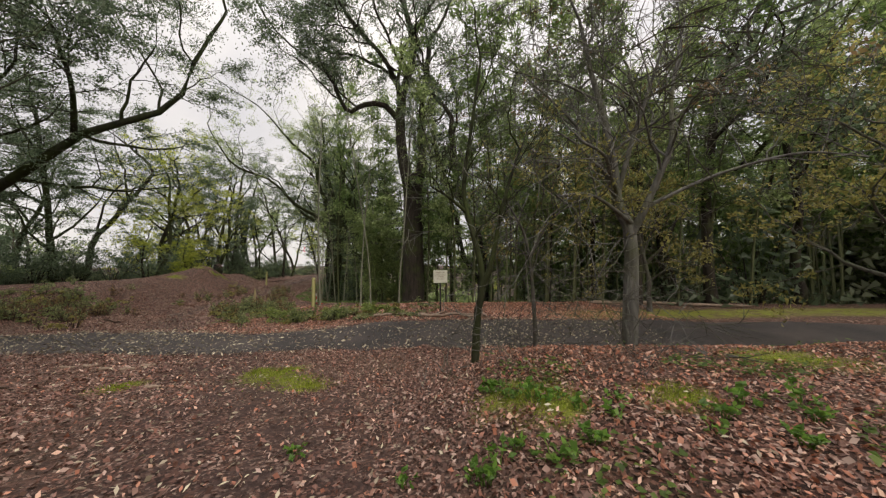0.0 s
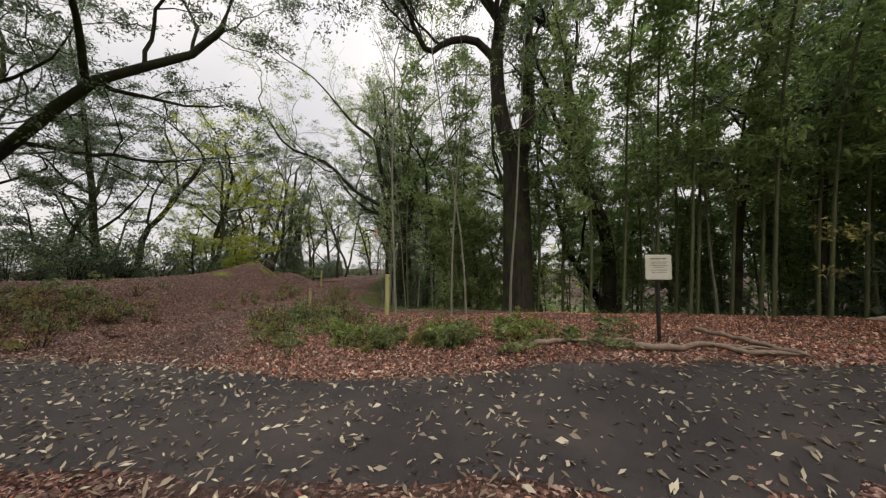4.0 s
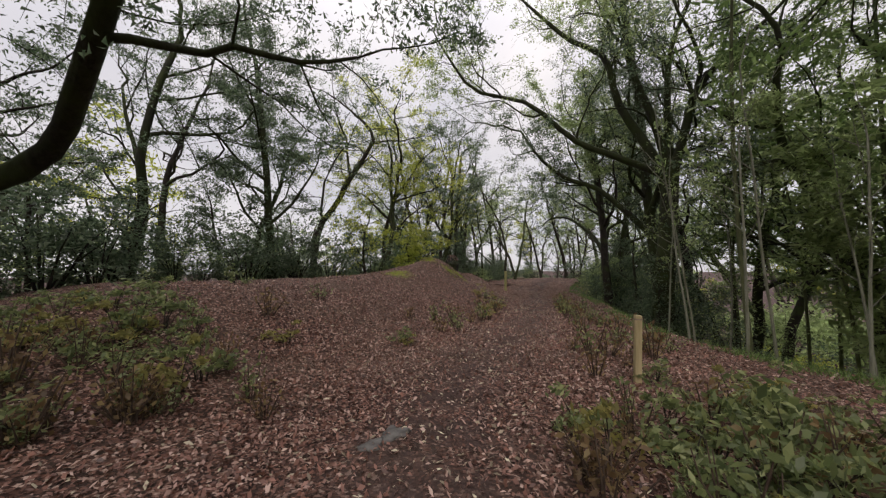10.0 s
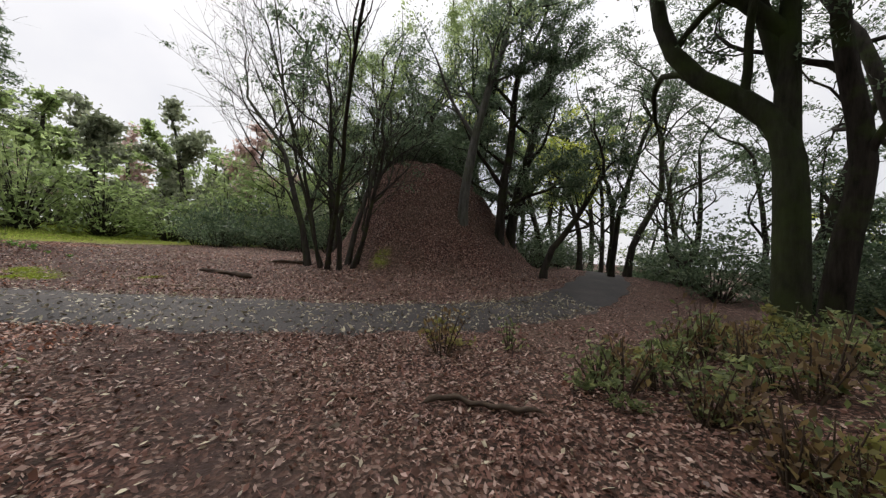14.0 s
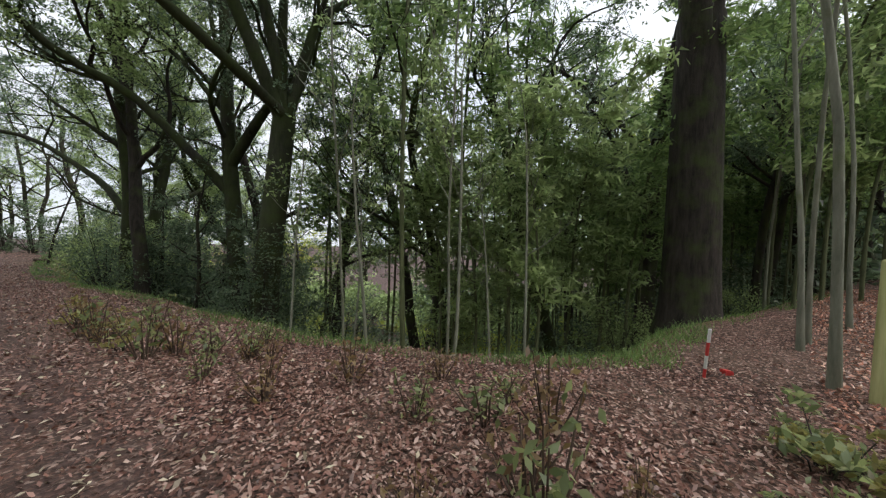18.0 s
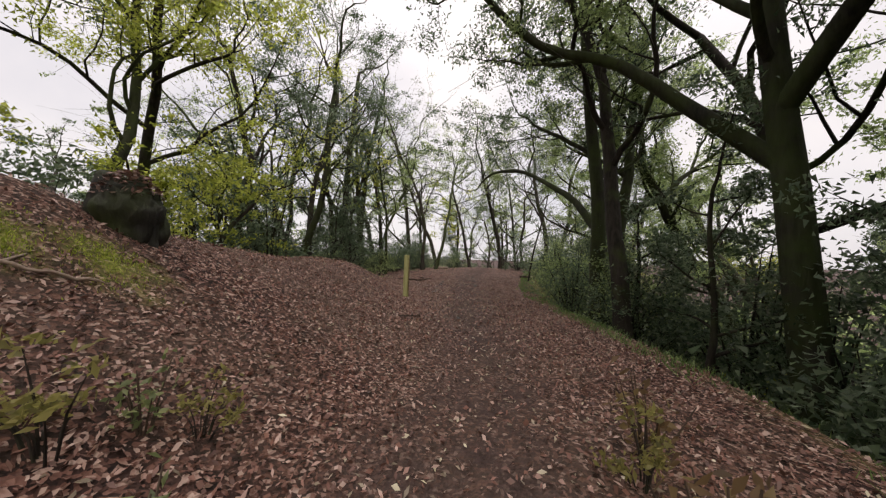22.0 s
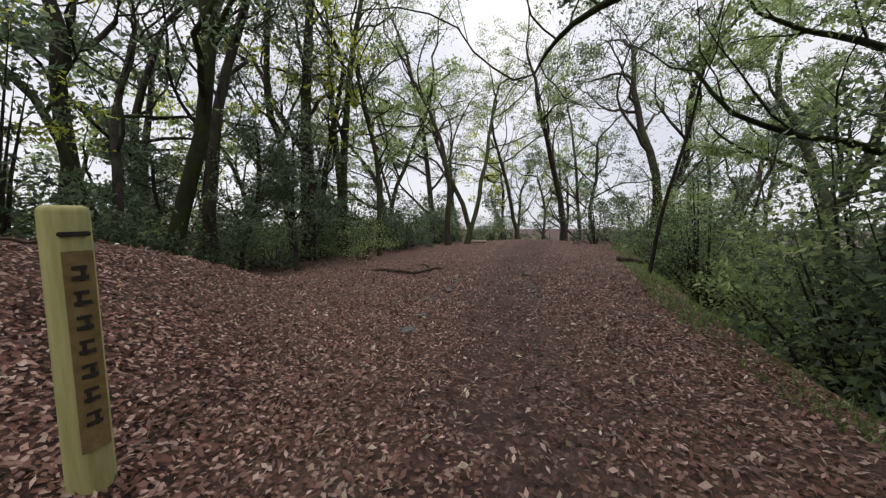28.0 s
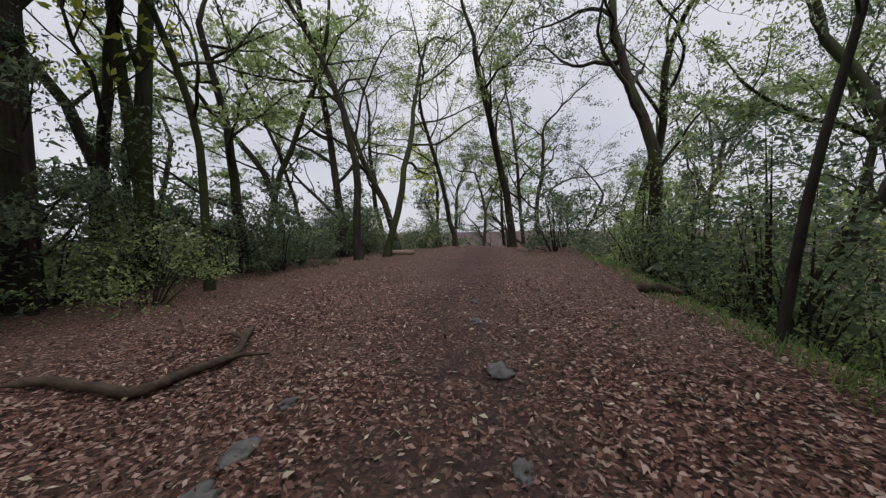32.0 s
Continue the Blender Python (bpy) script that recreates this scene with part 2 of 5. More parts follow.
def asphalt_material():
    n = Nodes("worn_asphalt")
    fine = n.noise(60, 6, 0.8)
    colour = n.ramp(fine, [(0.3, (0.014, 0.012, 0.012)), (0.7, (0.045, 0.038, 0.037))])
    colour = n.mix(n.ramp(n.noise(0.8, 5), [(0.4, (0, 0, 0)), (0.7, (1, 1, 1))]), colour, (0.062, 0.05, 0.045))
    return n.surface(colour, 0.75, n.bump(fine, 0.6, 0.01), 0.35)


M_ROAD = asphalt_material()


def plain(name, a, b, scale=8.0, rough=0.7, bump=0.3, stretch=None):
    n = Nodes(name)
    f = n.noise(scale, 6, 0.65, stretch)
    return n.surface(n.ramp(f, [(0.3, a), (0.7, b)]), rough, n.bump(f, bump, 0.01))


M_POST = plain("post_greenish_wood", (0.27, 0.27, 0.1), (0.48, 0.46, 0.22), 14, 0.8, 0.5, (1, 1, 0.08))
M_POST_LABEL = plain("post_plate", (0.18, 0.12, 0.05), (0.3, 0.22, 0.1), 20, 0.6)
M_INK = plain("dark_ink", (0.02, 0.018, 0.015), (0.05, 0.045, 0.04), 30, 0.7)
M_STAKE = plain("stake_wood", (0.28, 0.23, 0.12), (0.46, 0.38, 0.22), 16, 0.85, 0.5, (1, 1, 0.1))
M_SIGN = plain("sign_board_cream", (0.62, 0.62, 0.5), (0.74, 0.74, 0.64), 3, 0.5, 0.05)
M_SIGN_POST = plain("sign_post_dark", (0.02, 0.018, 0.015), (0.05, 0.045, 0.04), 20, 0.6)
M_RED = plain("red_paint", (0.4, 0.03, 0.03), (0.55, 0.06, 0.05), 12, 0.6)
M_WHITE = plain("white_paint", (0.6, 0.6, 0.58), (0.75, 0.75, 0.72), 12, 0.6)
M_PINK = plain("pink_tape", (0.75, 0.1, 0.16), (0.85, 0.2, 0.25), 12, 0.5)
M_DEADWOOD = plain("dead_wood", (0.03, 0.02, 0.015), (0.12, 0.085, 0.06), 12, 0.9, 0.8, (0.3, 1, 1))
M_DEADPALE = plain("dead_wood_pale", (0.16, 0.115, 0.085), (0.34, 0.26, 0.2), 12, 0.9, 0.8)
M_STONE = plain("flat_stone", (0.06, 0.056, 0.052), (0.16, 0.15, 0.14), 10, 0.85, 0.6)
M_ROCK = bark_material("boulder", (0.012, 0.012, 0.011), (0.06, 0.058, 0.05), 0.5, (0.06, 0.08, 0.02))

# ---------------------------------------------------------------- mesh helpers


def mesh_of(name, verts, faces, material, smooth=False):
    """verts (n, 3); faces (m, 4) or (m, 3)."""
    verts, faces = np.asarray(verts, np.float32), np.asarray(faces, np.int32)
    me = bpy.data.meshes.new(name)
    k = faces.shape[1]
    me.vertices.add(len(verts))
    me.vertices.foreach_set("co", verts.ravel())
    me.loops.add(faces.size)
    me.loops.foreach_set("vertex_index", faces.ravel())
    me.polygons.add(len(faces))
    me.polygons.foreach_set("loop_start", np.arange(len(faces), dtype=np.int32) * k)
    me.polygons.foreach_set("loop_total", np.full(len(faces), k, np.int32))
    if smooth:
        me.polygons.foreach_set("use_smooth", np.ones(len(faces), bool))
    me.materials.append(material)
    me.update(calc_edges=True)
    me.validate()
    return me


def part_mesh(name, me, parent, label=""):
    ob = new(name, me)
    ob.parent = parent
    return tagged(ob, label)


def part(name, bm, material, parent, label=""):
    me = bpy.data.meshes.new(name)
    bm.to_mesh(me)
    bm.free()
    me.materials.append(material)
    return part_mesh(name, me, parent, label)


def tubes(lines):
    """One mesh of tapered round tubes; a line is (points, radii, sides)."""
    vs, fs, base = [], [], 0
    for pts, rads, sides in lines:
        pts, rads = np.asarray(pts, float), np.asarray(rads, float)
        way = np.gradient(pts, axis=0)
        way /= np.linalg.norm(way, axis=1)[:, None] + 1e-9
        up = np.array([0.31, 0.17, 0.94]) if abs(way[0, 2]) < 0.8 else np.array([0.96, 0.2, 0.1])
        a = np.cross(way, up)
        a /= np.linalg.norm(a, axis=1)[:, None] + 1e-9
        b = np.cross(way, a)
        ang = np.arange(sides) * 2 * np.pi / sides
        ring = pts[:, None] + rads[:, None, None] * (np.cos(ang)[None, :, None] * a[:, None] + np.sin(ang)[None, :, None] * b[:, None])
        n = len(pts)
        i, j = np.meshgrid(np.arange(n - 1), np.arange(sides), indexing="ij")
        k = (j + 1) % sides
        f = np.stack([i * sides + j, i * sides + k, (i + 1) * sides + k, (i + 1) * sides + j], -1).reshape(-1, 4)
        vs.append(ring.reshape(-1, 3))
        fs.append(f + base)
        base += n * sides
    return np.vstack(vs), np.vstack(fs)


def leaf_cards(rs, centres, length, width, flat=0.0, far=False):
    """Small folded leaves, each a loose island; three-cornered where they are only seen from far."""
    n = len(centres)
    a = rs.normal(size=(n, 3))
    a[:, 2] *= 1 - flat
    a /= np.linalg.norm(a, axis=1)[:, None] + 1e-9
    b = rs.normal(size=(n, 3))
    b[:, 2] *= 1 - flat
    b -= (a * b).sum(1)[:, None] * a
    b /= np.linalg.norm(b, axis=1)[:, None] + 1e-9
    size = rs.uniform(0.65, 1.25, (n, 1))
    la, wb = a * size * length / 2, b * size * width / 2
    if far:
        v = np.stack([centres - la, centres + la + wb, centres + la * 0.8 - wb], 1).reshape(-1, 3)
        return v, np.arange(3 * n).reshape(-1, 3)
    nrm = np.cross(a, b) * size * width * 0.18
    v = np.stack([centres - la, centres + wb + nrm, centres + la * 1.05, centres - wb + nrm], 1).reshape(-1, 3)
    f = np.arange(4 * n).reshape(-1, 4)
    return v, f


def smooth_line(points, n):
    """A soft curve through points (Catmull-Rom)."""
    p = np.asarray(points, float)
    p = np.vstack([2 * p[0] - p[1], p, 2 * p[-1] - p[-2]])
    out = []
    m = len(p) - 3
    for s in np.linspace(0, m - 1e-6, n):
        i, t = int(s), s - int(s)
        a, b, c, d = p[i:i + 4]
        out.append(0.5 * (2 * b + (c - a) * t + (2 * a - 5 * b + 4 * c - d) * t * t + (3 * b - a - 3 * c + d) * t ** 3))
    return np.array(out)


# ---------------------------------------------------------------- the ground


def ease(v):
    v = np.clip(v, 0, 1)
    return v * v * (3 - 2 * v)


WALK = smooth_line([(1.2, -4), (0, 0), (-1.6, 2.6), (-3.6, 6), (-6.5, 8.6), (-9, 11), (-11.2, 13.9), (-12.2, 16.2), (-12.5, 18.5), (-12.9, 21.2), (-13.8, 25.3),
                    (-14.8, 29.3), (-15.9, 33), (-17, 36.4), (-18, 40), (-19, 45), (-20, 52), (-21, 60), (-22, 75)], 160)
ROAD = smooth_line([(60, -6), (34, 3.5), (20, 6.8), (8, 8.5), (3, 8.9), (0, 9.0), (-5, 8.6), (-9, 8.85), (-12.5, 8.55), (-15.5, 7.1), (-18.5, 4.4), (-22, 0), (-27, -8)], 160)
EDGE = [(40, 12), (16, 14.5), (4, 16.8), (-4, 18.9), (-7, 18.9), (-9.2, 20.8), (-10.5, 23.8), (-11.9, 29), (-13.1, 33), (-14.6, 37), (-15.2, 40.5), (-15.6, 45), (-16, 52), (-17, 80)]


def line_distance(x, y, line):
    best = np.full(np.shape(x), 1e9)
    for (ax, ay), (bx, by) in zip(line[:-1], line[1:]):
        dx, dy = bx - ax, by - ay
        t = np.clip(((x - ax) * dx + (y - ay) * dy) / (dx * dx + dy * dy), 0, 1)
        best = np.minimum(best, np.hypot(x - ax - t * dx, y - ay - t * dy))
    return best


def beyond_edge(x, y):
    """Metres past the brink of the embankment; negative on the side of the path."""
    best, sign = np.full(np.shape(x), 1e9), np.ones(np.shape(x))
    for (ax, ay), (bx, by) in zip(EDGE[:-1], EDGE[1:]):
        dx, dy = bx - ax, by - ay
        t = np.clip(((x - ax) * dx + (y - ay) * dy) / (dx * dx + dy * dy), 0, 1)
        d = np.hypot(x - ax - t * dx, y - ay - t * dy)
        side = np.where(dx * (y - ay) - dy * (x - ax) < 0, 1.0, -1.0)
        sign = np.where(d < best - 1e-9, side, sign)
        best = np.minimum(best, d)
    return best * sign


def ripple(x, y, s):
    return np.sin(x * s + 1.3 * np.sin(y * s * 0.7)) * np.cos(y * s * 1.1 + 1.7 * np.sin(x * s * 0.5))


SPINE_Y = (-60, -12, -5, 0, 3, 6, 9, 11, 14, 18, 24, 30, 36, 42, 50, 62, 90)
SPINE_Z = (0.9, 0.3, 0.08, 0, -0.22, -0.56, -0.64, -0.66, -0.85, -0.9, -1.02, -1.12, -1.2, -1.05, -0.9, -1.0, -2.5)


def ground_z(x, y):
    x, y = np.asarray(x, float), np.asarray(y, float)
    z = sum(np.interp(y + o, SPINE_Y, SPINE_Z) for o in (-1.6, -0.8, 0, 0.8, 1.6)) / 5
    z = z + 0.52 * ease((x + 0.9) / 2.6) * (1 - ease((y - 5.2) / 2.4)) * ease((y + 1) / 5)      # leafy bank under the two young trees
    z = z + 0.3 * ease((x + 6) / 5) * ease((y - 6.5) / 4) * (1 - ease((y - 15) / 4))            # verge round the notice board
    z = z + 0.9 * ease((x - 4) / 12) * (1 - ease((y - 2) / 7))                                     # the open lawn
    west = ease((-13.8 - x - 0.13 * (y - 18)) / 4.2)
    z = z + 1.25 * west * ease((y - 9.5) / 6) * (1 - ease((y - 23) / 8)) - 0.03 * np.maximum(0, -22 - x)
    z = z + 0.66 * np.exp(-(((x + 18.5) / 2.5) ** 2) - ((y - 26.2) / 4.2) ** 2)                    # the mound with the boulder
    z = z + 0.4 * np.exp(-(((x + 18.5) / 0.8) ** 2) - ((y - 25.3) / 0.9) ** 2) + 0.08 * np.exp(-(((x + 17.7) / 0.4) ** 2) - ((y - 25.6) / 0.5) ** 2)
    z = z + 0.5 * np.exp(-(((x + 22.2) / 1.8) ** 2) - ((y - 34.8) / 2.2) ** 2)
    z = z + 1.3 * np.exp(-(((x + 20.2 + 0.1 * (y - 32) + 0.2 * np.maximum(0, y - 31)) / 1.95) ** 2) - ((y - 31.5) / 5.0) ** 2)
    r = np.hypot((x + 12.8) / np.where(x > -12.8, 0.72, 1.0), (y + 2.9) / 1.0) + 0.35 * ripple(x, y, 0.7) + 0.16 * ripple(y, x, 1.9)
    z = z + 5.0 * (1 - ease((r - 1.7) / 4.9)) + 0.1 * ripple(x, y, 2.6) * ease((6 - r) / 2)                                                        # the steep hill
    d = beyond_edge(x, y)
    z = z - np.where(d > 0, 0.62 * np.minimum(d, 7) * ease(d / 1.5) + 0.12 * np.clip(d - 7, 0, 30), 0)
    w = -x - 27.5 - 0.1 * (y - 30)
    z = z - np.where(w > 0, 0.35 * np.minimum(w, 12) * ease(w / 3), 0)
    z = z - 0.2 * np.clip(y - 60, 0, 30)
    calm = np.clip(line_distance(x, y, ROAD[::3]) / 2.5, 0.12, 1)
    z = z + calm * (0.035 * ripple(x, y, 0.9) + 0.02 * ripple(y, x, 2.3))
    return z


def axis_steps(lo, hi, step, far):
    core = list(np.arange(lo, hi + 1e-6, step))
    out, s, v = [], step, hi
    while v < far:
        s *= 1.35
        v += s
        out.append(v)
    low, s, v = [], step, lo
    while v > -far:
        s *= 1.35
        v -= s
        low.append(v)
    return np.array(low[::-1] + core + out)


def build_ground():
    xs, ys = axis_steps(-31, 11, 0.3, 900), axis_steps(-9, 62, 0.3, 900)
    gx, gy = np.meshgrid(xs, ys, indexing="ij")
    gz = ground_z(np.clip(gx, -60, 60), np.clip(gy, -60, 90))
    v = np.stack([gx, gy, gz], -1).reshape(-1, 3)
    n, m = gx.shape
    i, j = np.meshgrid(np.arange(n - 1), np.arange(m - 1), indexing="ij")
    f = np.stack([i * m + j, (i + 1) * m + j, (i + 1) * m + j + 1, i * m + j + 1], -1).reshape(-1, 4)
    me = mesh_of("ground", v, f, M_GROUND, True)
    dw = line_distance(gx, gy, WALK[::2])
    earth_mask = ease((1.15 - dw + 0.25 * ripple(gx, gy, 1.4)) / 0.9) * 0.95
    early = ease((3.2 - dw) / 2.5) * ease((7 - gy) / 3) * ease((gx + 7) / 3) * (1 - ease((gx - 0.2) / 1.5))
    earth_mask = np.maximum(earth_mask, 0.8 * early)
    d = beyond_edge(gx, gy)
    # the darker earth colour also replaces litter past the brink, far west and north
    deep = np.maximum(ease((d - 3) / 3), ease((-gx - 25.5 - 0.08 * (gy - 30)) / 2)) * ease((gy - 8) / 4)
    earth_mask = np.maximum(earth_mask, 1.6 * np.maximum(deep, ease((gy - 58) / 6)))
    a = me.attributes.new("earth_mask", "FLOAT", "POINT")
    a.data.foreach_set("value", earth_mask.ravel().astype(np.float32))
    d = beyond_edge(gx, gy)
    green = 0.5 * ease(d / 0.9) * (1 - ease((d - 2) / 2))
    green = np.maximum(green, 2.0 * ease((gx - 5.5 + 0.5 * (1 - gy)) / 2) * (1 - ease((gy - 1.5) / 2)))
    green = np.maximum(green, 0.9 * ease((gx - 3) / 3) * ease((gy - 10.2) / 0.5) * (1 - ease((gy - 12) / 1)))
    for cx, cy, rr in MOSS_SPOTS:
        green = np.maximum(green, 1.0 * ease((rr - np.hypot(gx - cx, gy - cy)) / (rr * 0.6)))
    g = me.attributes.new("green", "FLOAT", "POINT")
    g.data.foreach_set("value", green.ravel().astype(np.float32))
    return tagged(new("ground", me), "forest floor covered with fallen brown leaves and trodden earth", "ground", kind="structure")


MOSS_SPOTS = [(-3.05, 5.75, 0.5), (-2.5, 5.4, 0.45), (-2.9, 6.15, 0.3), (-2.1, 5.1, 0.35), (-3.4, 6.1, 0.25), (-5.2, 5.3, 0.3), (-11.0, 2.2, 0.4), (-18.1, 22.1, 0.6), (2.2, 3.1, 0.35), (4.8, 4.6, 0.9), (0.75, 3.6, 0.5), (1.05, 3.2, 0.4), (-17.6, 25.2, 0.34), (-17.45, 25.85, 0.38), (-18.5, 24.9, 0.34), (-22.5, 36.3, 0.5)]
build_ground()


def build_road():
    line = ROAD
    way = np.gradient(line, axis=0)
    way /= np.linalg.norm(way, axis=1)[:, None]
    side = np.stack([-way[:, 1], way[:, 0]], -1)
    half = np.interp(line[:, 0], [-27, -16, -12, -9, -5, 0, 10], [0.9, 1.1, 1.3, 1.42, 1.12, 1.35, 1.4])
    cols = np.linspace(-1, 1, 13)
    rs = np.random.RandomState(5)
    wob = 1 + 0.06 * np.sin(np.arange(len(line)) * 0.9) + 0.05 * rs.normal(size=len(line))
    xy = line[:, None] + side[:, None] * (half * wob)[:, None, None] * cols[None, :, None]
    z = ground_z(xy[..., 0], xy[..., 1]) + 0.035 - 0.05 * np.abs(cols)[None] ** 6
    v = np.concatenate([xy, z[..., None]], -1).reshape(-1, 3)
    n, m = xy.shape[:2]
    i, j = np.meshgrid(np.arange(n - 1), np.arange(m - 1), indexing="ij")
    f = np.stack([i * m + j, i * m + j + 1, (i + 1) * m + j + 1, (i + 1) * m + j], -1).reshape(-1, 4)
    tagged(new("road", mesh_of("road", v, f, M_ROAD, True)), "narrow dark worn asphalt lane strewn with leaves", "road", kind="structure")


build_road()


def gz(x, y):
    return float(ground_z(x, y))

# ---------------------------------------------------------------- trees


def turned(rng, d, angle):
    """d turned by an angle towards a random side."""
    d = np.asarray(d) / np.linalg.norm(d)
    a = np.array([rng.gauss(0, 1) for _ in range(3)])
    a -= (a @ d) * d
    a /= np.linalg.norm(a) + 1e-9
    return d * math.cos(angle) + a * math.sin(angle)


def grow(rng, p, d, length, radius, depth, deepest, cfg, lines, twigs):
    n = (10, 8, 4, 2)[min(depth, 3)]
    pts, d = [np.array(p, float)], np.asarray(d, float)
    wob, rise = cfg["wobble"] * (1.0 if depth else 0.45), cfg["rise"] if depth else 0.1
    for _ in range(n):
        d = d + np.array([rng.gauss(0, wob), rng.gauss(0, wob), rng.gauss(0, wob * 0.7) + rise * 0.25])
        d /= np.linalg.norm(d)
        pts.append(pts[-1] + d * length / n)
    end = 0.5 if depth == 0 else 0.38
    rads = np.linspace(radius, radius * end, n + 1)
    if depth == 0:
        rads[0] *= 1.35
    lines.append((pts, rads, (9, 6, 3, 3)[min(depth, 3)]))
    if depth >= deepest - 1:
        twigs.append((np.array(pts), depth))
    if depth == deepest:
        return
    kids = cfg["kids"][depth]
    first = cfg["first"] if depth == 0 else 0.3
    for k in range(kids):
        s = first + (1 - first) * (k + rng.uniform(0.1, 0.9)) / kids
        i = min(int(s * n), n - 1)
        q = pts[i] + (pts[i + 1] - pts[i]) * (s * n - i)
        way = turned(rng, pts[i + 1] - pts[i], radians(rng.uniform(*cfg["spread"])))
        size = cfg["reach"] * rng.uniform(0.75, 1.2) * (1.15 - 0.5 * s if depth == 0 else 1.0)
        rr = np.interp(s * n, range(n + 1), rads) * rng.uniform(0.42, 0.62)
        grow(rng, q, way, length * size, max(rr, 0.006), depth + 1, deepest, cfg, lines, twigs)
    if depth < deepest:
        grow(rng, pts[-1], turned(rng, d, radians(rng.uniform(5, 25))), length * cfg["reach"] * 0.9, rads[-1] * 0.9, depth + 1, deepest, cfg, lines, twigs)


TALL = 1.3
BROAD = dict(wobble=0.27, rise=0.2, kids=(6, 5, 3), first=0.4, spread=(35, 68), reach=0.55)
SLIM = dict(wobble=0.25, rise=0.3, kids=(5, 4, 3), first=0.42, spread=(28, 58), reach=0.48)
LOWSPREAD = dict(wobble=0.25, rise=0.12, kids=(7, 5, 3), first=0.22, spread=(45, 75), reach=0.55)
POLE = dict(wobble=0.05, rise=0.25, kids=(6, 3, 2), first=0.5, spread=(35, 65), reach=0.26)
DENSE = dict(wobble=0.12, rise=0.1, kids=(9, 4, 2), first=0.15, spread=(45, 80), reach=0.36)


def crown_mesh(rng, twigs, count, spread, length, width, material, flat=0.0, here=(0, 0, 0)):
    rs = np.random.RandomState(rng.randrange(10 ** 6))
    ends = [t for t in twigs]
    clump = 26
    pick = rs.randint(0, len(ends), max(count // clump, 1))
    centres = []
    for i in pick:
        pts, _ = ends[i]
        s = rs.uniform(0.25, 1) * (len(pts) - 1)
        k = min(int(s), len(pts) - 2)
        c = pts[k] + (pts[k + 1] - pts[k]) * (s - k)
        centres.append(c + rs.normal(size=(clump, 3)) * spread * rs.uniform(0.22, 0.6) * np.array([1, 1, 0.45]))
    centres = np.vstack(centres)
    at = centres + np.asarray(here)
    # people walking keep the way below head height and a little above it free of leaves
    free = (at[:, 2] > 5.5) | (line_distance(at[:, 0], at[:, 1], WALK[::4]) > 4.0)
    v, f = leaf_cards(rs, centres[free], length, width, flat, length > 0.1 and line_distance(np.array(here[0]), np.array(here[1]), WALK[::4]) > 5.0)
    return mesh_of("crown", v, f, material)


def tree(name, label, x, y, height, radius, seed, cfg=BROAD, leaves=3500, leaf=(0.17, 0.075), material=None, bark=None, lean=(0, 0), deepest=3, spread=0.36,
         sink=0.15, category="tree", group="", stems=None, z=None):
    """A tree with its foot at x, y. stems: own lines of the main trunk or limbs, given as (points, radius, last radius) in world metres."""
    height *= TALL if height > 9.5 and not stems else 1.0
    rng = random.Random(seed)
    base = new(name)
    z0 = gz(x, y) - sink if z is None else z
    base.location = (x, y, z0)
    here = np.array([x, y, z0])
    lines, twigs = [], []
    trunk = []
    if stems:
        for pts, r0, r1 in stems:
            if r1 > 0.3:
                trunk.append((smooth_line(np.array(pts) - here, 14), np.linspace(r0, r1, 14) * (1 + 0.25 * np.exp(-np.arange(14) * 0.9)), 12))
                continue
            p = smooth_line(np.array(pts) - here, 14)
            trunk.append((p, np.linspace(r0, r1, 14), 10))
            for k in range(cfg["kids"][0]):
                s = (0.45 + 0.55 * (k + rng.random()) / cfg["kids"][0]) * 13
                i = min(int(s), 12)
                way = turned(rng, p[i + 1] - p[i], radians(rng.uniform(*cfg["spread"])))
                grow(rng, p[i], way + np.array([0, 0, 0.25]), height * cfg["reach"] * rng.uniform(0.35, 0.65) * min(1, (r0 / 0.3) ** 0.5 if height > 9 else 1), np.interp(s, range(14), np.linspace(r0, r1, 14)) * 0.5, 1, deepest, cfg, lines, twigs)
            grow(rng, p[-1], p[-1] - p[-2], height * cfg["reach"] * 0.7, r1 * 0.9, 1, deepest, cfg, lines, twigs)
    else:
        d = np.array([lean[0], lean[1], 1.0])
        grow(rng, (0, 0, 0), d / np.linalg.norm(d), height * 0.62, radius, 0, deepest, cfg, lines, twigs)
        trunk, lines = lines[:1], lines[1:]
    for k, line in enumerate(trunk):
        v, f = tubes([line])
        part_mesh("limb" if k else "trunk", mesh_of("limb" if k else "trunk", v, f, bark or M_BARK, True), base)
    for line in lines:
        if line[2] == 6:
            v, f = tubes([line])
            part_mesh("limb", mesh_of("limb", v, f, bark or M_BARK, True), base)
    fine = [line for line in lines if line[2] != 6]
    if fine:
        v, f = tubes(fine)
        tagged(part_mesh("twigwork", mesh_of("twigwork", v, f, bark or M_BARK, True), base), kind="stuff")
    if leaves:
        few = 1.15 if leaf[0] > 0.25 or leaf[0] < 0.13 else 2.1
        part_mesh("crown", crown_mesh(rng, twigs, int(leaves * few), spread, leaf[0] / few ** 0.42, leaf[1] / few ** 0.36, material or M_LEAF_DARK, 0.0, here), base)
    return tagged(base, label, category, group)


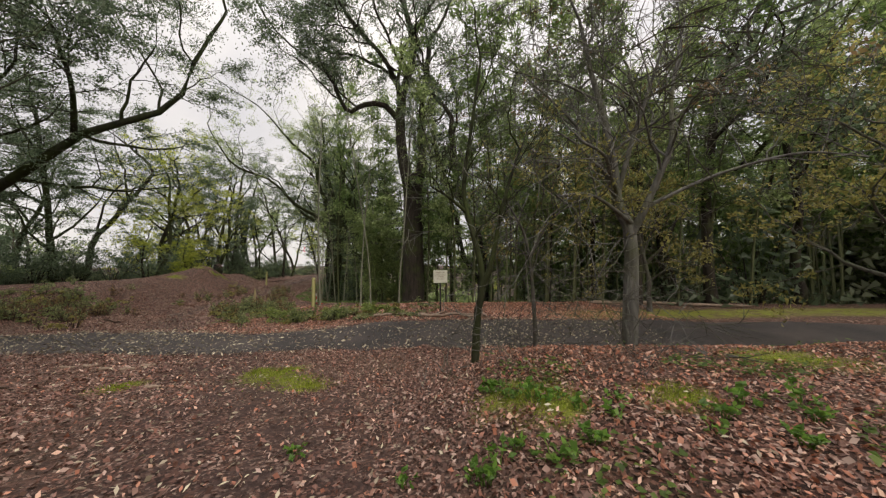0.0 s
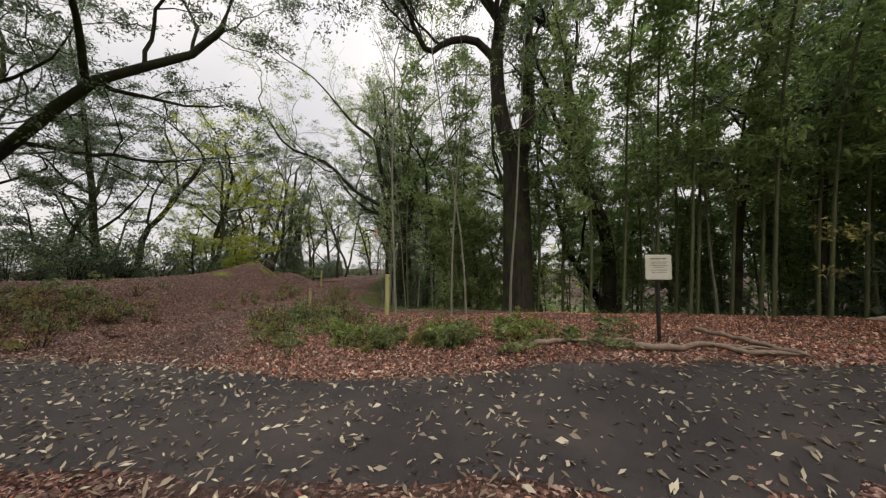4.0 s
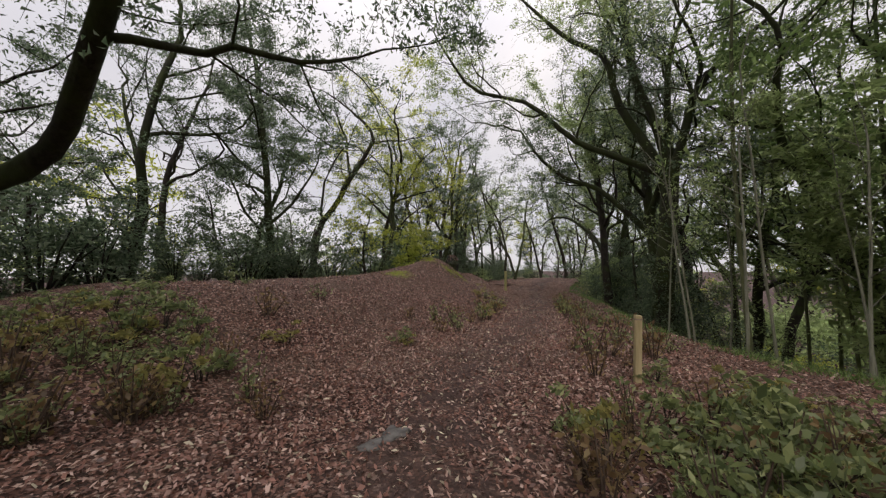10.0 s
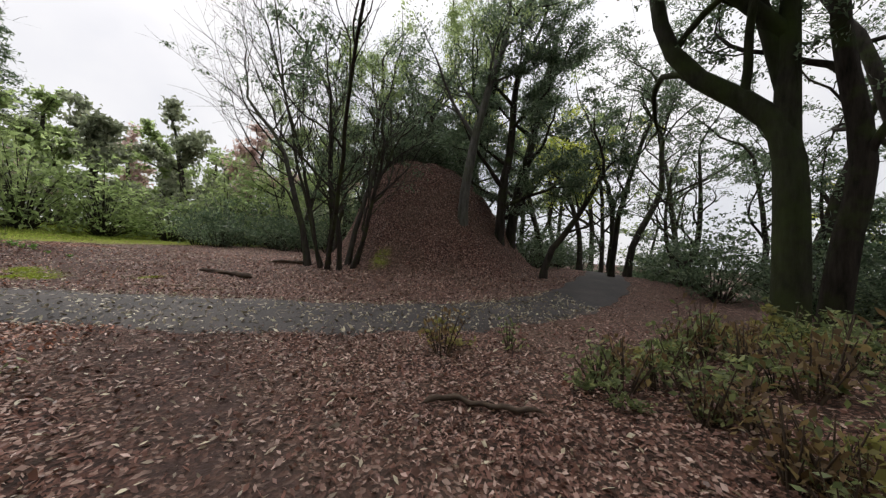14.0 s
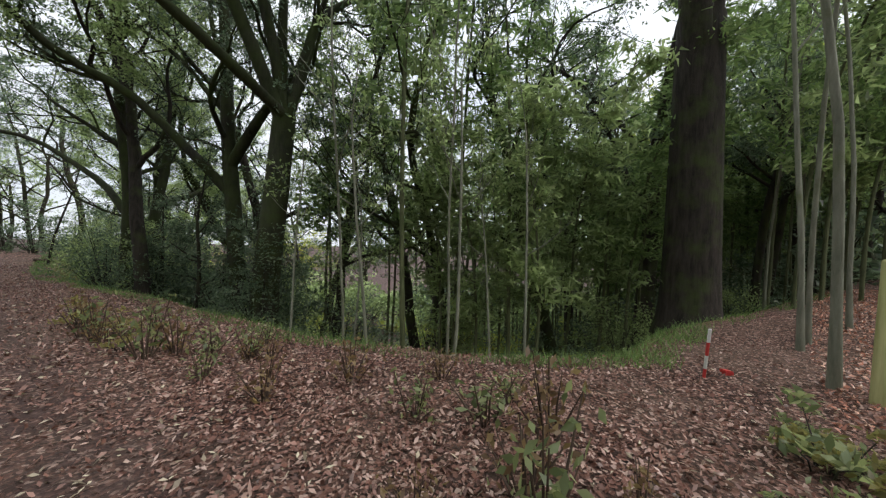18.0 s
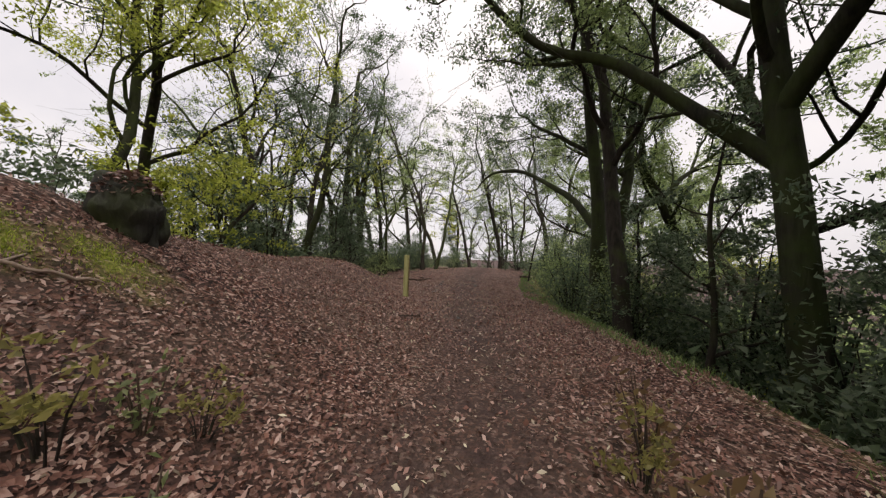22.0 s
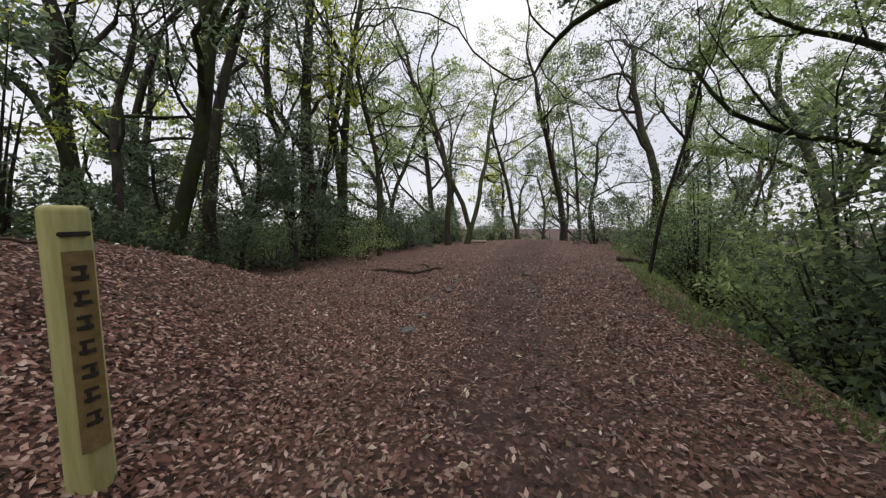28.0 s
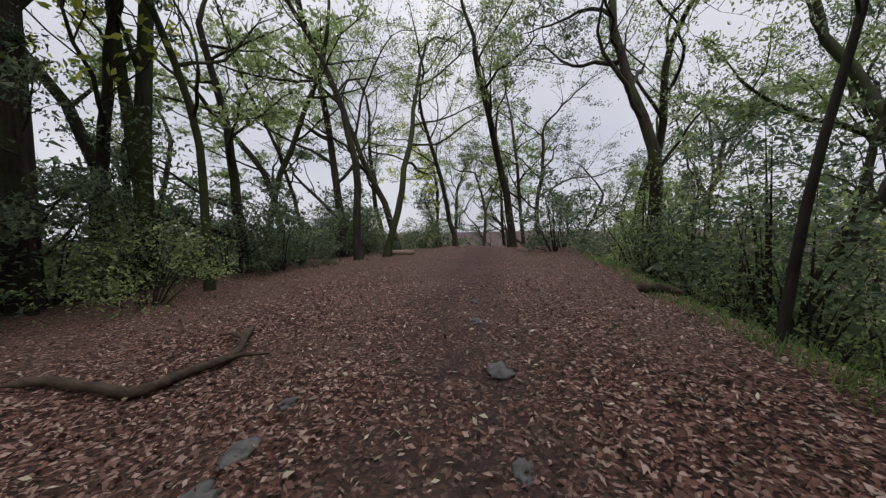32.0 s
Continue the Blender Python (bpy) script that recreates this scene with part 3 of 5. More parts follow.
def bush_mesh(rng, w, h, leaves, length, width, material):
    """An uneven leafy mass of several clumps with gaps between."""
    rs = np.random.RandomState(rng.randrange(10 ** 6))
    clumps = []
    for _ in range(max(9, int(w * h * 3.2))):
        a, r = rs.uniform(0, 6.28), math.sqrt(rs.uniform()) * w / 2
        top = h * (0.55 + 0.45 * rs.uniform()) * (1 - 0.45 * (2 * r / w) ** 2)
        clumps.append((r * math.cos(a), r * math.sin(a), rs.uniform(0.12, 1) * top, rs.uniform(0.18, 0.42) * min(w, h) * 0.6))
    pts = []
    for cx, cy, cz, cr in clumps:
        n = leaves // len(clumps)
        pts.append(np.array([cx, cy, cz]) + rs.normal(size=(n, 3)) * cr * np.array([0.62, 0.62, 0.3]))
    pts = np.vstack(pts)
    pts[:, 2] = np.abs(pts[:, 2]) + 0.03
    v, f = leaf_cards(rs, pts, length, width, 0.35, length > 0.1)
    me = mesh_of("leaves", v, f, material)
    lines = []
    for cx, cy, cz, _ in clumps[::2] if h > 1 else clumps:
        lines.append((np.array([(cx * 0.12, cy * 0.12, -0.1), (cx * 0.5, cy * 0.5, cz * 0.55), (cx, cy, cz)]), np.linspace(0.005 + 0.009 * h, 0.003, 3), 3))
    return me, lines


def bush(name, label, w, h, leaves, length, width, material, seed, category="shrub", group="", bark=None):
    rng = random.Random(seed)
    base = new(name)
    me, lines = bush_mesh(rng, w, h, leaves, length, width, material)
    v, f = tubes(lines)
    tagged(part_mesh("stemwork", mesh_of("stemwork", v, f, bark or M_BARK, True), base), kind="stuff")
    tagged(part_mesh("foliage", me, base), kind="stuff")
    return tagged(base, label, category, group)


def strew(proto, spots, rng, low=0.8, high=1.2, sink=0.05):
    """Stand the prototype on the first spot and copies of it on the others."""
    for k, (x, y) in enumerate(spots):
        s = rng.uniform(low, high)
        m = Matrix.LocRotScale((x, y, gz(x, y) - sink), Euler((0, 0, rng.uniform(0, 6.28))), None)
        ob = proto if k == 0 else copy_thing(proto, m)
        ob.matrix_basis = m @ Matrix.Diagonal((s, s * rng.uniform(0.85, 1.15), s * rng.uniform(0.8, 1.3), 1))


CHERRY = dict(wobble=0.25, rise=0.12, kids=(7, 5, 4, 3), first=0.22, spread=(38, 70), reach=0.55)

# ---- the two young trees on the leafy bank
tree("young_tree", "slender forked young tree with mossy bark on the leafy bank", 0.51, 5.47, 3.6, 0.13, 11, SLIM, 500, (0.09, 0.04), M_LEAF_GREEN, M_BARK_MOSS,
     stems=[(((0.5, 5.47, -0.3), (0.55, 5.45, 0.6), (0.65, 5.42, 1.14), (0.56, 5.47, 1.67), (0.38, 5.55, 2.4), (0.36, 5.6, 2.9), (0.48, 5.6, 3.7), (0.66, 5.6, 4.9)), 0.068, 0.022),
            (((0.64, 5.42, 1.05), (0.76, 5.36, 1.4), (0.86, 5.3, 1.9), (1.0, 5.22, 2.55), (1.25, 5.3, 3.3)), 0.055, 0.018),
            (((0.4, 5.55, 2.3), (0.1, 5.5, 2.55), (-0.2, 5.3, 2.7)), 0.035, 0.012)])
tree("layered_maple", "slender maple with flat layers of yellow-olive leaves", 1.75, 6.35, 4.2, 0.06, 17, LOWSPREAD, 2600, (0.085, 0.04), M_LEAF_OLIVE, M_BARK_GREY, spread=0.45,
     stems=[(((1.75, 6.35, -0.2), (1.7, 6.3, 0.9), (1.55, 6.2, 1.9), (1.2, 6.1, 2.55)), 0.045, 0.016),
            (((1.62, 6.25, 1.5), (2.0, 6.2, 2.2), (2.5, 6.1, 2.6)), 0.03, 0.012)])
tree("cherry_tree", "pale grey-barked spreading cherry tree, nearly bare", 3.23, 5.78, 7.5, 0.2, 12, CHERRY, 1300, (0.07, 0.035), M_LEAF_RUST, M_BARK_CHERRY, spread=0.3, deepest=4,
     stems=[(((3.2, 5.78, -0.4), (3.26, 5.75, 0.85), (3.27, 5.74, 1.97), (3.13, 5.86, 2.45), (3.1, 5.88, 3.08), (2.98, 5.99, 4.1), (2.82, 6.1, 5.0), (2.7, 6.3, 6.2)), 0.14, 0.03),
            (((3.26, 5.74, 1.9), (3.41, 5.62, 2.25), (3.6, 5.5, 2.8), (3.8, 5.4, 3.4), (3.9, 5.5, 4.3), (4.3, 5.8, 5.4)), 0.075, 0.02),
            (((3.12, 5.87, 2.6), (3.3, 5.7, 3.5), (3.5, 5.6, 4.2), (3.8, 5.5, 5.2)), 0.05, 0.018),
            (((3.12, 5.87, 2.5), (2.85, 6.1, 3.5), (2.4, 6.4, 4.4), (1.7, 6.7, 5.3)), 0.045, 0.015),
            (((3.5, 5.6, 2.4), (4.6, 5.5, 2.9), (5.8, 5.3, 3.2), (6.8, 5.2, 3.1)), 0.035, 0.012),
            (((3.3, 5.7, 2.1), (2.4, 5.2, 2.5), (1.7, 4.9, 2.45)), 0.04, 0.012)])

tree("olive_maple", "maple with drooping layers of yellow-olive leaves by the lane", 7.4, 11.9, 6.6, 0.09, 15, LOWSPREAD, 3600, (0.12, 0.06), M_LEAF_OLIVE, M_BARK_GREY, spread=0.42)
tree("olive_maple", "maple with drooping layers of yellow-olive leaves by the lane", 8.6, 5.9, 6.6, 0.1, 16, LOWSPREAD, 3400, (0.12, 0.06), M_LEAF_OLIVE, M_BARK_GREY, spread=0.42)

# ---- the great tree behind the notice board
tree("great_oak", "huge dark oak with a thick forked trunk", -1.85, 19.5, 19, 0.55, 21, BROAD, 24000, (0.2, 0.09), M_LEAF_DARK, M_BARK, spread=0.6,
     stems=[(((-1.85, 19.5, -1.6), (-1.82, 19.5, 0.4), (-1.82, 19.5, 3.4), (-1.85, 19.5, 6.6)), 0.68, 0.52),
            (((-1.95, 19.5, 5.4), (-2.5, 19.6, 8.2), (-2.5, 19.5, 11), (-1.75, 19.5, 14.3), (-2.3, 19.5, 17)), 0.38, 0.15),
            (((-1.65, 19.5, 5.4), (-1.25, 19.35, 7.5), (-1.3, 19.4, 10), (-0.7, 19.5, 15)), 0.34, 0.12),
            (((-2.5, 19.45, 9.7), (-3.5, 19.35, 10.8), (-4.7, 19.1, 10.7), (-5.5, 18.9, 10.2), (-6.1, 18.7, 11.2), (-6.5, 18.6, 12.2), (-7.8, 18.2, 13.1)), 0.19, 0.06),
            (((-2.4, 19.5, 11.5), (-3.4, 18.6, 13.2), (-4.6, 17.6, 14.2), (-5.6, 16.8, 15.4)), 0.16, 0.06)])
tree("straight_oak", "tall straight dark oak at the edge of the bamboo", 2.3, 21.6, 17, 0.36, 22, SLIM, 6000, (0.2, 0.09), M_LEAF_DARK, M_BARK)
for k, (px, py, h) in enumerate([(-6.55, 17.4, 11), (-4.46, 17.6, 10), (-2.33, 16.9, 12), (3.1, 18.2, 9), (4.45, 17.3, 9), (-3.9, 17.5, 11)]):
    tree("pole_tree", "thin pale straight pole-like tree", px, py, h + 2, (0.052, 0.046, 0.042)[k % 3], 30 + k, POLE, 320, (0.14, 0.06), M_LEAF_GREEN, M_BARK_PALE, group="pale pole trees", lean=(0.02 * (k % 3 - 1), 0.02))

# ---- the western row behind the leafy rise
tree("bent_tree", "mossy tree with one limb bent like an elbow over the rise", -21.85, 12.0, 17, 0.4, 41, BROAD, 22000, (0.18, 0.08), M_LEAF_DARK, M_BARK_MOSS, spread=0.5,
     stems=[(((-21.8, 11.95, -0.8), (-22.0, 12.0, 1.2), (-22.1, 12.0, 2.8), (-21.95, 12.2, 4.9), (-21.0, 12.3, 6.4), (-19.8, 12.4, 8.4), (-18.8, 12.5, 11.5)), 0.33, 0.14),
            (((-22.05, 12.05, 2.0), (-22.5, 12.9, 2.65), (-22.0, 13.6, 3.2), (-21.3, 13.9, 3.8), (-20.0, 13.87, 4.2), (-18.6, 13.87, 5.0), (-16.8, 13.9, 6.2), (-15.7, 14.4, 7.4), (-14.4, 15.3, 8.3), (-13.2, 16.0, 9.4), (-12.7, 16.2, 11.2), (-12.0, 16.7, 13.4)), 0.28, 0.09),
            (((-16.2, 14.2, 6.9), (-15.0, 13.0, 8.6), (-13.8, 11.4, 9.6)), 0.12, 0.05)])
tree("forked_tree", "large mossy forked tree on the rise", -19.93, 9.26, 16, 0.45, 42, BROAD, 24000, (0.18, 0.08), M_LEAF_DARK, M_BARK_MOSS, spread=0.5,
     stems=[(((-19.93, 9.26, -0.9), (-19.9, 9.2, 2.1), (-19.8, 9.1, 3.5), (-19.55, 8.75, 4.3), (-18.65, 7.65, 5.7), (-18.2, 7.2, 7.3), (-18.1, 7.1, 8.8), (-17.6, 6.6, 12)), 0.33, 0.12),
            (((-19.85, 9.1, 3.2), (-19.8, 9.1, 5.1), (-19.8, 9.1, 6.8), (-19.9, 9.2, 8.5), (-19.4, 9.6, 12)), 0.25, 0.1),
            (((-19.85, 9.1, 4.4), (-19.4, 8.7, 7.0), (-18.4, 8.6, 9.6), (-16.6, 8.8, 12.2)), 0.19, 0.07),
            (((-19.8, 9.1, 5.8), (-17.4, 7.8, 8.8), (-15.2, 7.4, 9.6), (-14.0, 6.4, 10.9), (-12.0, 6.2, 12.6)), 0.17, 0.05),
            (((-19.9, 9.2, 7.4), (-18.2, 10.4, 9.8), (-16.2, 10.9, 10.6), (-14.6, 12.0, 12.8)), 0.15, 0.05)])
tree("dark_oak", "dark straight-stemmed oak behind the forked tree", -21.1, 9.3, 15, 0.3, 43, SLIM, 8000, (0.18, 0.08), M_LEAF_DARK, M_BARK, spread=0.5,
     stems=[(((-21.05, 9.2, -0.9), (-21.1, 9.35, 1.2), (-21.25, 9.5, 3.2), (-21.05, 9.2, 5.9), (-21.0, 9.1, 8.5), (-20.4, 9.3, 12.5)), 0.28, 0.11)])
WEST = [(-24.9, 8.4, 14, 0.3, 0, 5200), (-28.0, 16.8, 14, 0.26, 0, 4200), (-29.6, 18.4, 13, 0.22, 0, 3600), (-25.8, 21.7, 14, 0.26, 0, 4500), (-27.6, 25.2, 13, 0.28, 0, 4000),
        (-25.4, 28.4, 12, 0.22, 1, 3600), (-27.8, 31.5, 13, 0.25, 1, 4000), (-26.4, 37.5, 13, 0.26, 0, 4000), (-25.6, 36.4, 11, 0.14, 0, 1800), (-31, 22.5, 13, 0.24, 0, 3600),
        (-32, 13.5, 14, 0.28, 0, 4200), (-30, 9, 13, 0.25, 0, 4200)]
for k, (px, py, h, r, mat, nl) in enumerate(WEST):
    tree("oak_tree", "tall slim dark-barked oak on the rise" if not mat else "slim tree with yellow-green spring leaves", px, py, h, r * 0.82, 50 + k, DENSE if k in (3, 10) else (BROAD, SLIM)[k % 2], int(nl * (1.8 if k in (3, 10) else 1.4)), (0.18, 0.08),
         (M_LEAF_DARK, M_LEAF_YELLOW)[mat], (M_BARK, M_BARK_MOSS)[k % 2], group="oaks on the rise", lean=(0.05 * math.sin(k * 2.1), 0.05 * math.cos(k * 1.7)), spread=0.5)
for k, (px, py, h) in enumerate([(-24.4, 26.6, 6.0), (-23.4, 30.5, 6.5), (-26.0, 33.5, 7.5), (-22.6, 28.9, 4.0)]):
    tree("maple_tree", "young maple with layered yellow-green leaves", px, py, h, 0.1, 70 + k, LOWSPREAD, 3600, (0.12, 0.07), M_LEAF_YELLOW, M_BARK, group="young maples", spread=0.4)

# ---- the wood west of the road bend
for k, (px, py, h, r) in enumerate([(-17.8, 2.0, 8, 0.16), (-24, -1, 11, 0.2), (-22.0, 0.5, 10, 0.15), (-27, 4.5, 12, 0.22), (-29, -3, 12, 0.22), (-21, -5, 11, 0.2)]):
    tree("dark_tree", "dark bare-stemmed tree beside the road bend", px, py, h, r, 80 + k, SLIM, 2200, (0.17, 0.08), M_LEAF_DARK, M_BARK, group="trees at the road bend", lean=(0.1 * math.sin(k * 3), 0))
tree("forked_small_tree", "low dark tree forked like a lyre", -24.6, 1.9, 7, 0.17, 88, SLIM, 300, (0.15, 0.07), M_LEAF_DARK, M_BARK,
     stems=[(((-24.6, 1.9, -1.2), (-24.7, 1.9, 0.6), (-25.0, 2.1, 1.6), (-25.1, 2.1, 3.6), (-25.0, 2.0, 6)), 0.2, 0.05), (((-24.7, 1.9, 0.5), (-24.1, 1.6, 1.3), (-23.9, 1.5, 3.0), (-24.2, 1.4, 5)), 0.13, 0.04)])

# ---- the hill and what stands on it
UPRIGHT = dict(wobble=0.09, rise=0.25, kids=(6, 5, 3), first=0.45, spread=(30, 60), reach=0.42)
for k, (px, py, h, r, cfg, nl, mat) in enumerate([(-14.4, 1.1, 11, 0.24, UPRIGHT, 3500, 0), (-16.4, 0.2, 11, 0.25, DENSE, 9000, 0), (-17.3, -1.0, 12, 0.28, DENSE, 10000, 0), (-10.5, -3.5, 8, 0.16, SLIM, 2200, 1),
                                                  (-13.0, -4.5, 8, 0.16, SLIM, 2400, 1), (-8.5, -2.6, 7, 0.12, SLIM, 1800, 0), (-15.5, -4.0, 9, 0.2, BROAD, 3000, 1), (-11.6, -6.5, 8, 0.16, SLIM, 2200, 0), (-9, -7, 9, 0.18, DENSE, 4000, 0), (-5.5, -8, 9, 0.18, BROAD, 3500, 1), (-13.5, -8.5, 9.4, 0.2, DENSE, 4500, 0), (-3, -11, 9, 0.2, DENSE, 4000, 1), (-17.5, -6.5, 9.4, 0.2, DENSE, 4500, 0), (-7.5, -12, 9.4, 0.2, DENSE, 4500, 1)]):
    tree("hill_tree", "dark evergreen tree on the steep hill" if not mat else "light-leaved tree on top of the hill", px, py, h + (2 if k > 2 else 0), r, 90 + k, cfg, int(nl * (1.6 if k > 2 else 1)), (0.18, 0.08), (M_LEAF_DARK, M_LEAF_GREEN)[mat],
         (M_BARK_GREY, M_BARK)[k > 0], group="trees on the hill", spread=0.55, sink=0.7, deepest=3 if k < 3 else 2)
CLUMP = dict(wobble=0.2, rise=0.3, kids=(7, 6, 4), first=0.22, spread=(22, 50), reach=0.5)
rng_c = random.Random(7)
for k in range(9):
    a = k * 0.7
    bx, by = -9.3 + 1.1 * math.cos(a) * (0.3 + 0.1 * k), 2.3 + 0.5 * math.sin(a)
    tree("bare_clump_stem", "bare dark many-stemmed shrub at the foot of the hill", bx, by, rng_c.uniform(9.0, 11.5), rng_c.uniform(0.06, 0.13), 110 + k, CLUMP, 300 if k % 3 else 900, (0.12, 0.06), M_LEAF_DARK, M_BARK,
         lean=(0.3 * math.cos(a), 0.2 * math.sin(a)), group="bare many-stemmed clump", category="shrub")

# ---- the open lawn to the south-east
tree("bent_cherry", "leafless dark cherry tree with a crooked trunk", 8.4, 0.9, 9.0, 0.2, 130, LOWSPREAD, 0, bark=M_BARK,
     stems=[(((9.0, 1.3, 0.3), (8.6, 1.0, 0.9), (7.9, 0.5, 1.4), (7.7, 0.4, 2.4), (7.6, 0.2, 4.0), (7.2, 0.3, 5.4)), 0.24, 0.07), (((7.7, 0.4, 2.3), (8.6, 1.0, 3.4), (9.2, 1.6, 5.0)), 0.1, 0.04), (((7.7, 0.4, 2.6), (6.8, -0.4, 3.6), (6.2, -0.9, 4.8)), 0.1, 0.04)])
tree("slim_cherry", "small leafless cherry tree beside the lane", 5.2, 0.9, 5.0, 0.1, 131, LOWSPREAD, 0, bark=M_BARK)
for k, (px, py, h) in enumerate([(24, -8, 9), (30, -2, 9), (27, -16, 8), (18, -14, 8)]):
    tree("blossom_tree", "cherry tree with pale pink blossom beyond the lawn", px, py, h, 0.22, 135 + k, LOWSPREAD, 3800, (0.2, 0.12), M_BLOSSOM, M_BARK, group="blossoming cherries", spread=0.5)
for k in range(40):
    a = radians(178 + k * 2.75)
    far = 38 + 8 * (k % 3)
    px, py = -12.9 - math.sin(a) * far, 15.5 + math.cos(a) * far
    tree("far_tree", "leafy tree beyond the lawn", px, py, 9.6 + 0.35 * (k * 7 % 5), 0.3, 150 + k, DENSE, 3600, (0.5, 0.3), (M_LEAF_PALE, M_LEAF_GREEN, M_LEAF_PALE, M_LEAF_GREEN, M_BLOSSOM)[k % 5], M_BARK, group="trees beyond the lawn", spread=0.9, deepest=2)


def conifer(x, y, h, seed):
    rng = random.Random(seed)
    base = new("conifer")
    base.location = (x, y, gz(x, y) - 0.2)
    lines, cs = [], []
    rs = np.random.RandomState(seed)
    for k in range(60):
        z = h * (0.12 + 0.86 * k / 60)
        reach = (h - z) * 0.34 + 0.3
        a = k * 2.4
        end = np.array([math.cos(a) * reach, math.sin(a) * reach, z - 0.2 * reach])
        lines.append((np.array([(0, 0, z), end * [0.5, 0.5, 0] + [0, 0, z + 0.05], end]), [0.05, 0.03, 0.01], 3))
        t = rs.uniform(0.15, 1, (90, 1))
        cs.append(np.array([0, 0, z]) * (1 - t) + end * t + rs.normal(size=(90, 3)) * [0.3, 0.3, 0.2])
    v, f = tubes([(np.array([(0, 0, 0), (0, 0, h * 0.5), (0, 0, h)]), [0.3, 0.17, 0.02], 8)])
    part_mesh("trunk", mesh_of("trunk", v, f, M_BARK, True), base)
    v, f = tubes(lines)
    tagged(part_mesh("twigwork", mesh_of("twigwork", v, f, M_BARK), base), kind="stuff")
    v, f = leaf_cards(rs, np.vstack(cs), 0.5, 0.16, 0.2, True)
    tagged(part_mesh("foliage", mesh_of("foliage", v, f, M_LEAF_DARK), base), kind="stuff")
    tagged(base, "tall dark conifer beyond the lawn", "tree", "conifers beyond the lawn")


conifer(28, -22, 21, 5)
conifer(31, -20, 15, 6)

# ---- east of the path, on the slope
tree("arching_oak", "thick dark oak whose long mossy limb arches over the path", -9.4, 31.4, 16, 0.42, 170, BROAD, 13000, (0.18, 0.08), M_LEAF_DARK, M_BARK_MOSS, spread=0.5, z=-2.2,
     stems=[(((-9.4, 31.4, -2.2), (-9.6, 31.6, 1.5), (-9.8, 31.8, 4.5), (-9.9, 32, 8), (-10.3, 32.2, 13)), 0.3, 0.14),
            (((-9.7, 31.7, 2.2), (-10.8, 32.4, 3.6), (-12.3, 32.9, 5.2), (-14.0, 33.2, 6.1), (-15.5, 33.0, 7.6), (-16.6, 32.8, 9.5)), 0.18, 0.07),
            (((-9.8, 31.8, 3.0), (-9.0, 30.4, 5.0), (-8.5, 29.2, 5.9), (-7.8, 28.4, 8.5)), 0.2, 0.08)])
tree("leaning_oak", "dark oak with a long bare limb reaching over the path", -12.3, 36.2, 14, 0.3, 171, BROAD, 6500, (0.18, 0.08), M_LEAF_DARK, M_BARK_MOSS, spread=0.5,
     stems=[(((-12.3, 36.2, -2.6), (-12.3, 36.2, 0), (-12.3, 36.3, 2.5), (-12.6, 36.5, 6), (-12.9, 36.8, 12)), 0.28, 0.15),
            (((-12.3, 36.25, 1.3), (-13.0, 37.6, 2.6), (-13.9, 39.0, 3.5), (-15.3, 40.5, 4.6), (-16.8, 41.6, 4.9), (-17.6, 42.1, 4.6), (-17.96, 42.3, 4.2)), 0.15, 0.03)])
tree("gnarled_oak", "gnarled wide-spreading oak with fresh yellow-green leaves", -9.4, 28.4, 14, 0.4, 172, BROAD, 12000, (0.17, 0.075), M_LEAF_GREEN, M_BARK_MOSS, spread=0.5, z=-2.4,
     stems=[(((-9.45, 28.42, -2.4), (-9.4, 28.42, -0.6), (-9.18, 28.44, 1.9), (-8.98, 28.45, 4.4)), 0.4, 0.32),
            (((-9.02, 28.45, 4.1), (-9.84, 28.4, 5.9), (-10.77, 28.3, 7.9), (-11.2, 28.2, 10), (-12.7, 27.9, 11.3), (-14.1, 27.5, 13)), 0.22, 0.07),
            (((-9.1, 28.2, 4.3), (-11.0, 27.8, 5.4), (-12.5, 27.5, 6.3), (-14.3, 26.9, 8.2), (-16.6, 25.9, 9.1), (-17.8, 25.2, 11.1)), 0.16, 0.05),
            (((-8.95, 28.45, 4.2), (-8.4, 28.46, 6.2), (-8.06, 28.46, 7.5), (-7.1, 28.4, 8.7), (-5.9, 28.3, 9.6)), 0.2, 0.07),
            (((-9.0, 28.45, 4.3), (-9.4, 28.4, 6.5), (-10.2, 28.4, 9.3), (-10.4, 28.35, 11.5), (-10.5, 28.3, 13.3)), 0.19, 0.07),
            (((-8.98, 28.6, 4.2), (-8.95, 28.9, 7.5), (-8.7, 29.0, 10), (-7.9, 29, 12)), 0.18, 0.06)])
EAST = [(-8.6, 33.2, 15, 0.25, 5500), (-11.5, 37.2, 14, 0.26, 5200), (-11.9, 33.8, 14, 0.24, 5200), (-4.6, 25.5, 13, 0.2, 3000), (-6.2, 30, 13, 0.2, 4200), (-11.9, 42.5, 13, 0.22, 4200), (-3.4, 28, 14, 0.24, 4500),
        (-9.8, 46, 13, 0.22, 4200), (-4.5, 36, 14, 0.24, 4500), (-1, 23.5, 14, 0.25, 4500), (0.5, 32, 15, 0.3, 4500), (-6, 42, 14, 0.28, 4500), (4, 25, 14, 0.25, 4200), (-2, 46, 14, 0.3, 4200)]
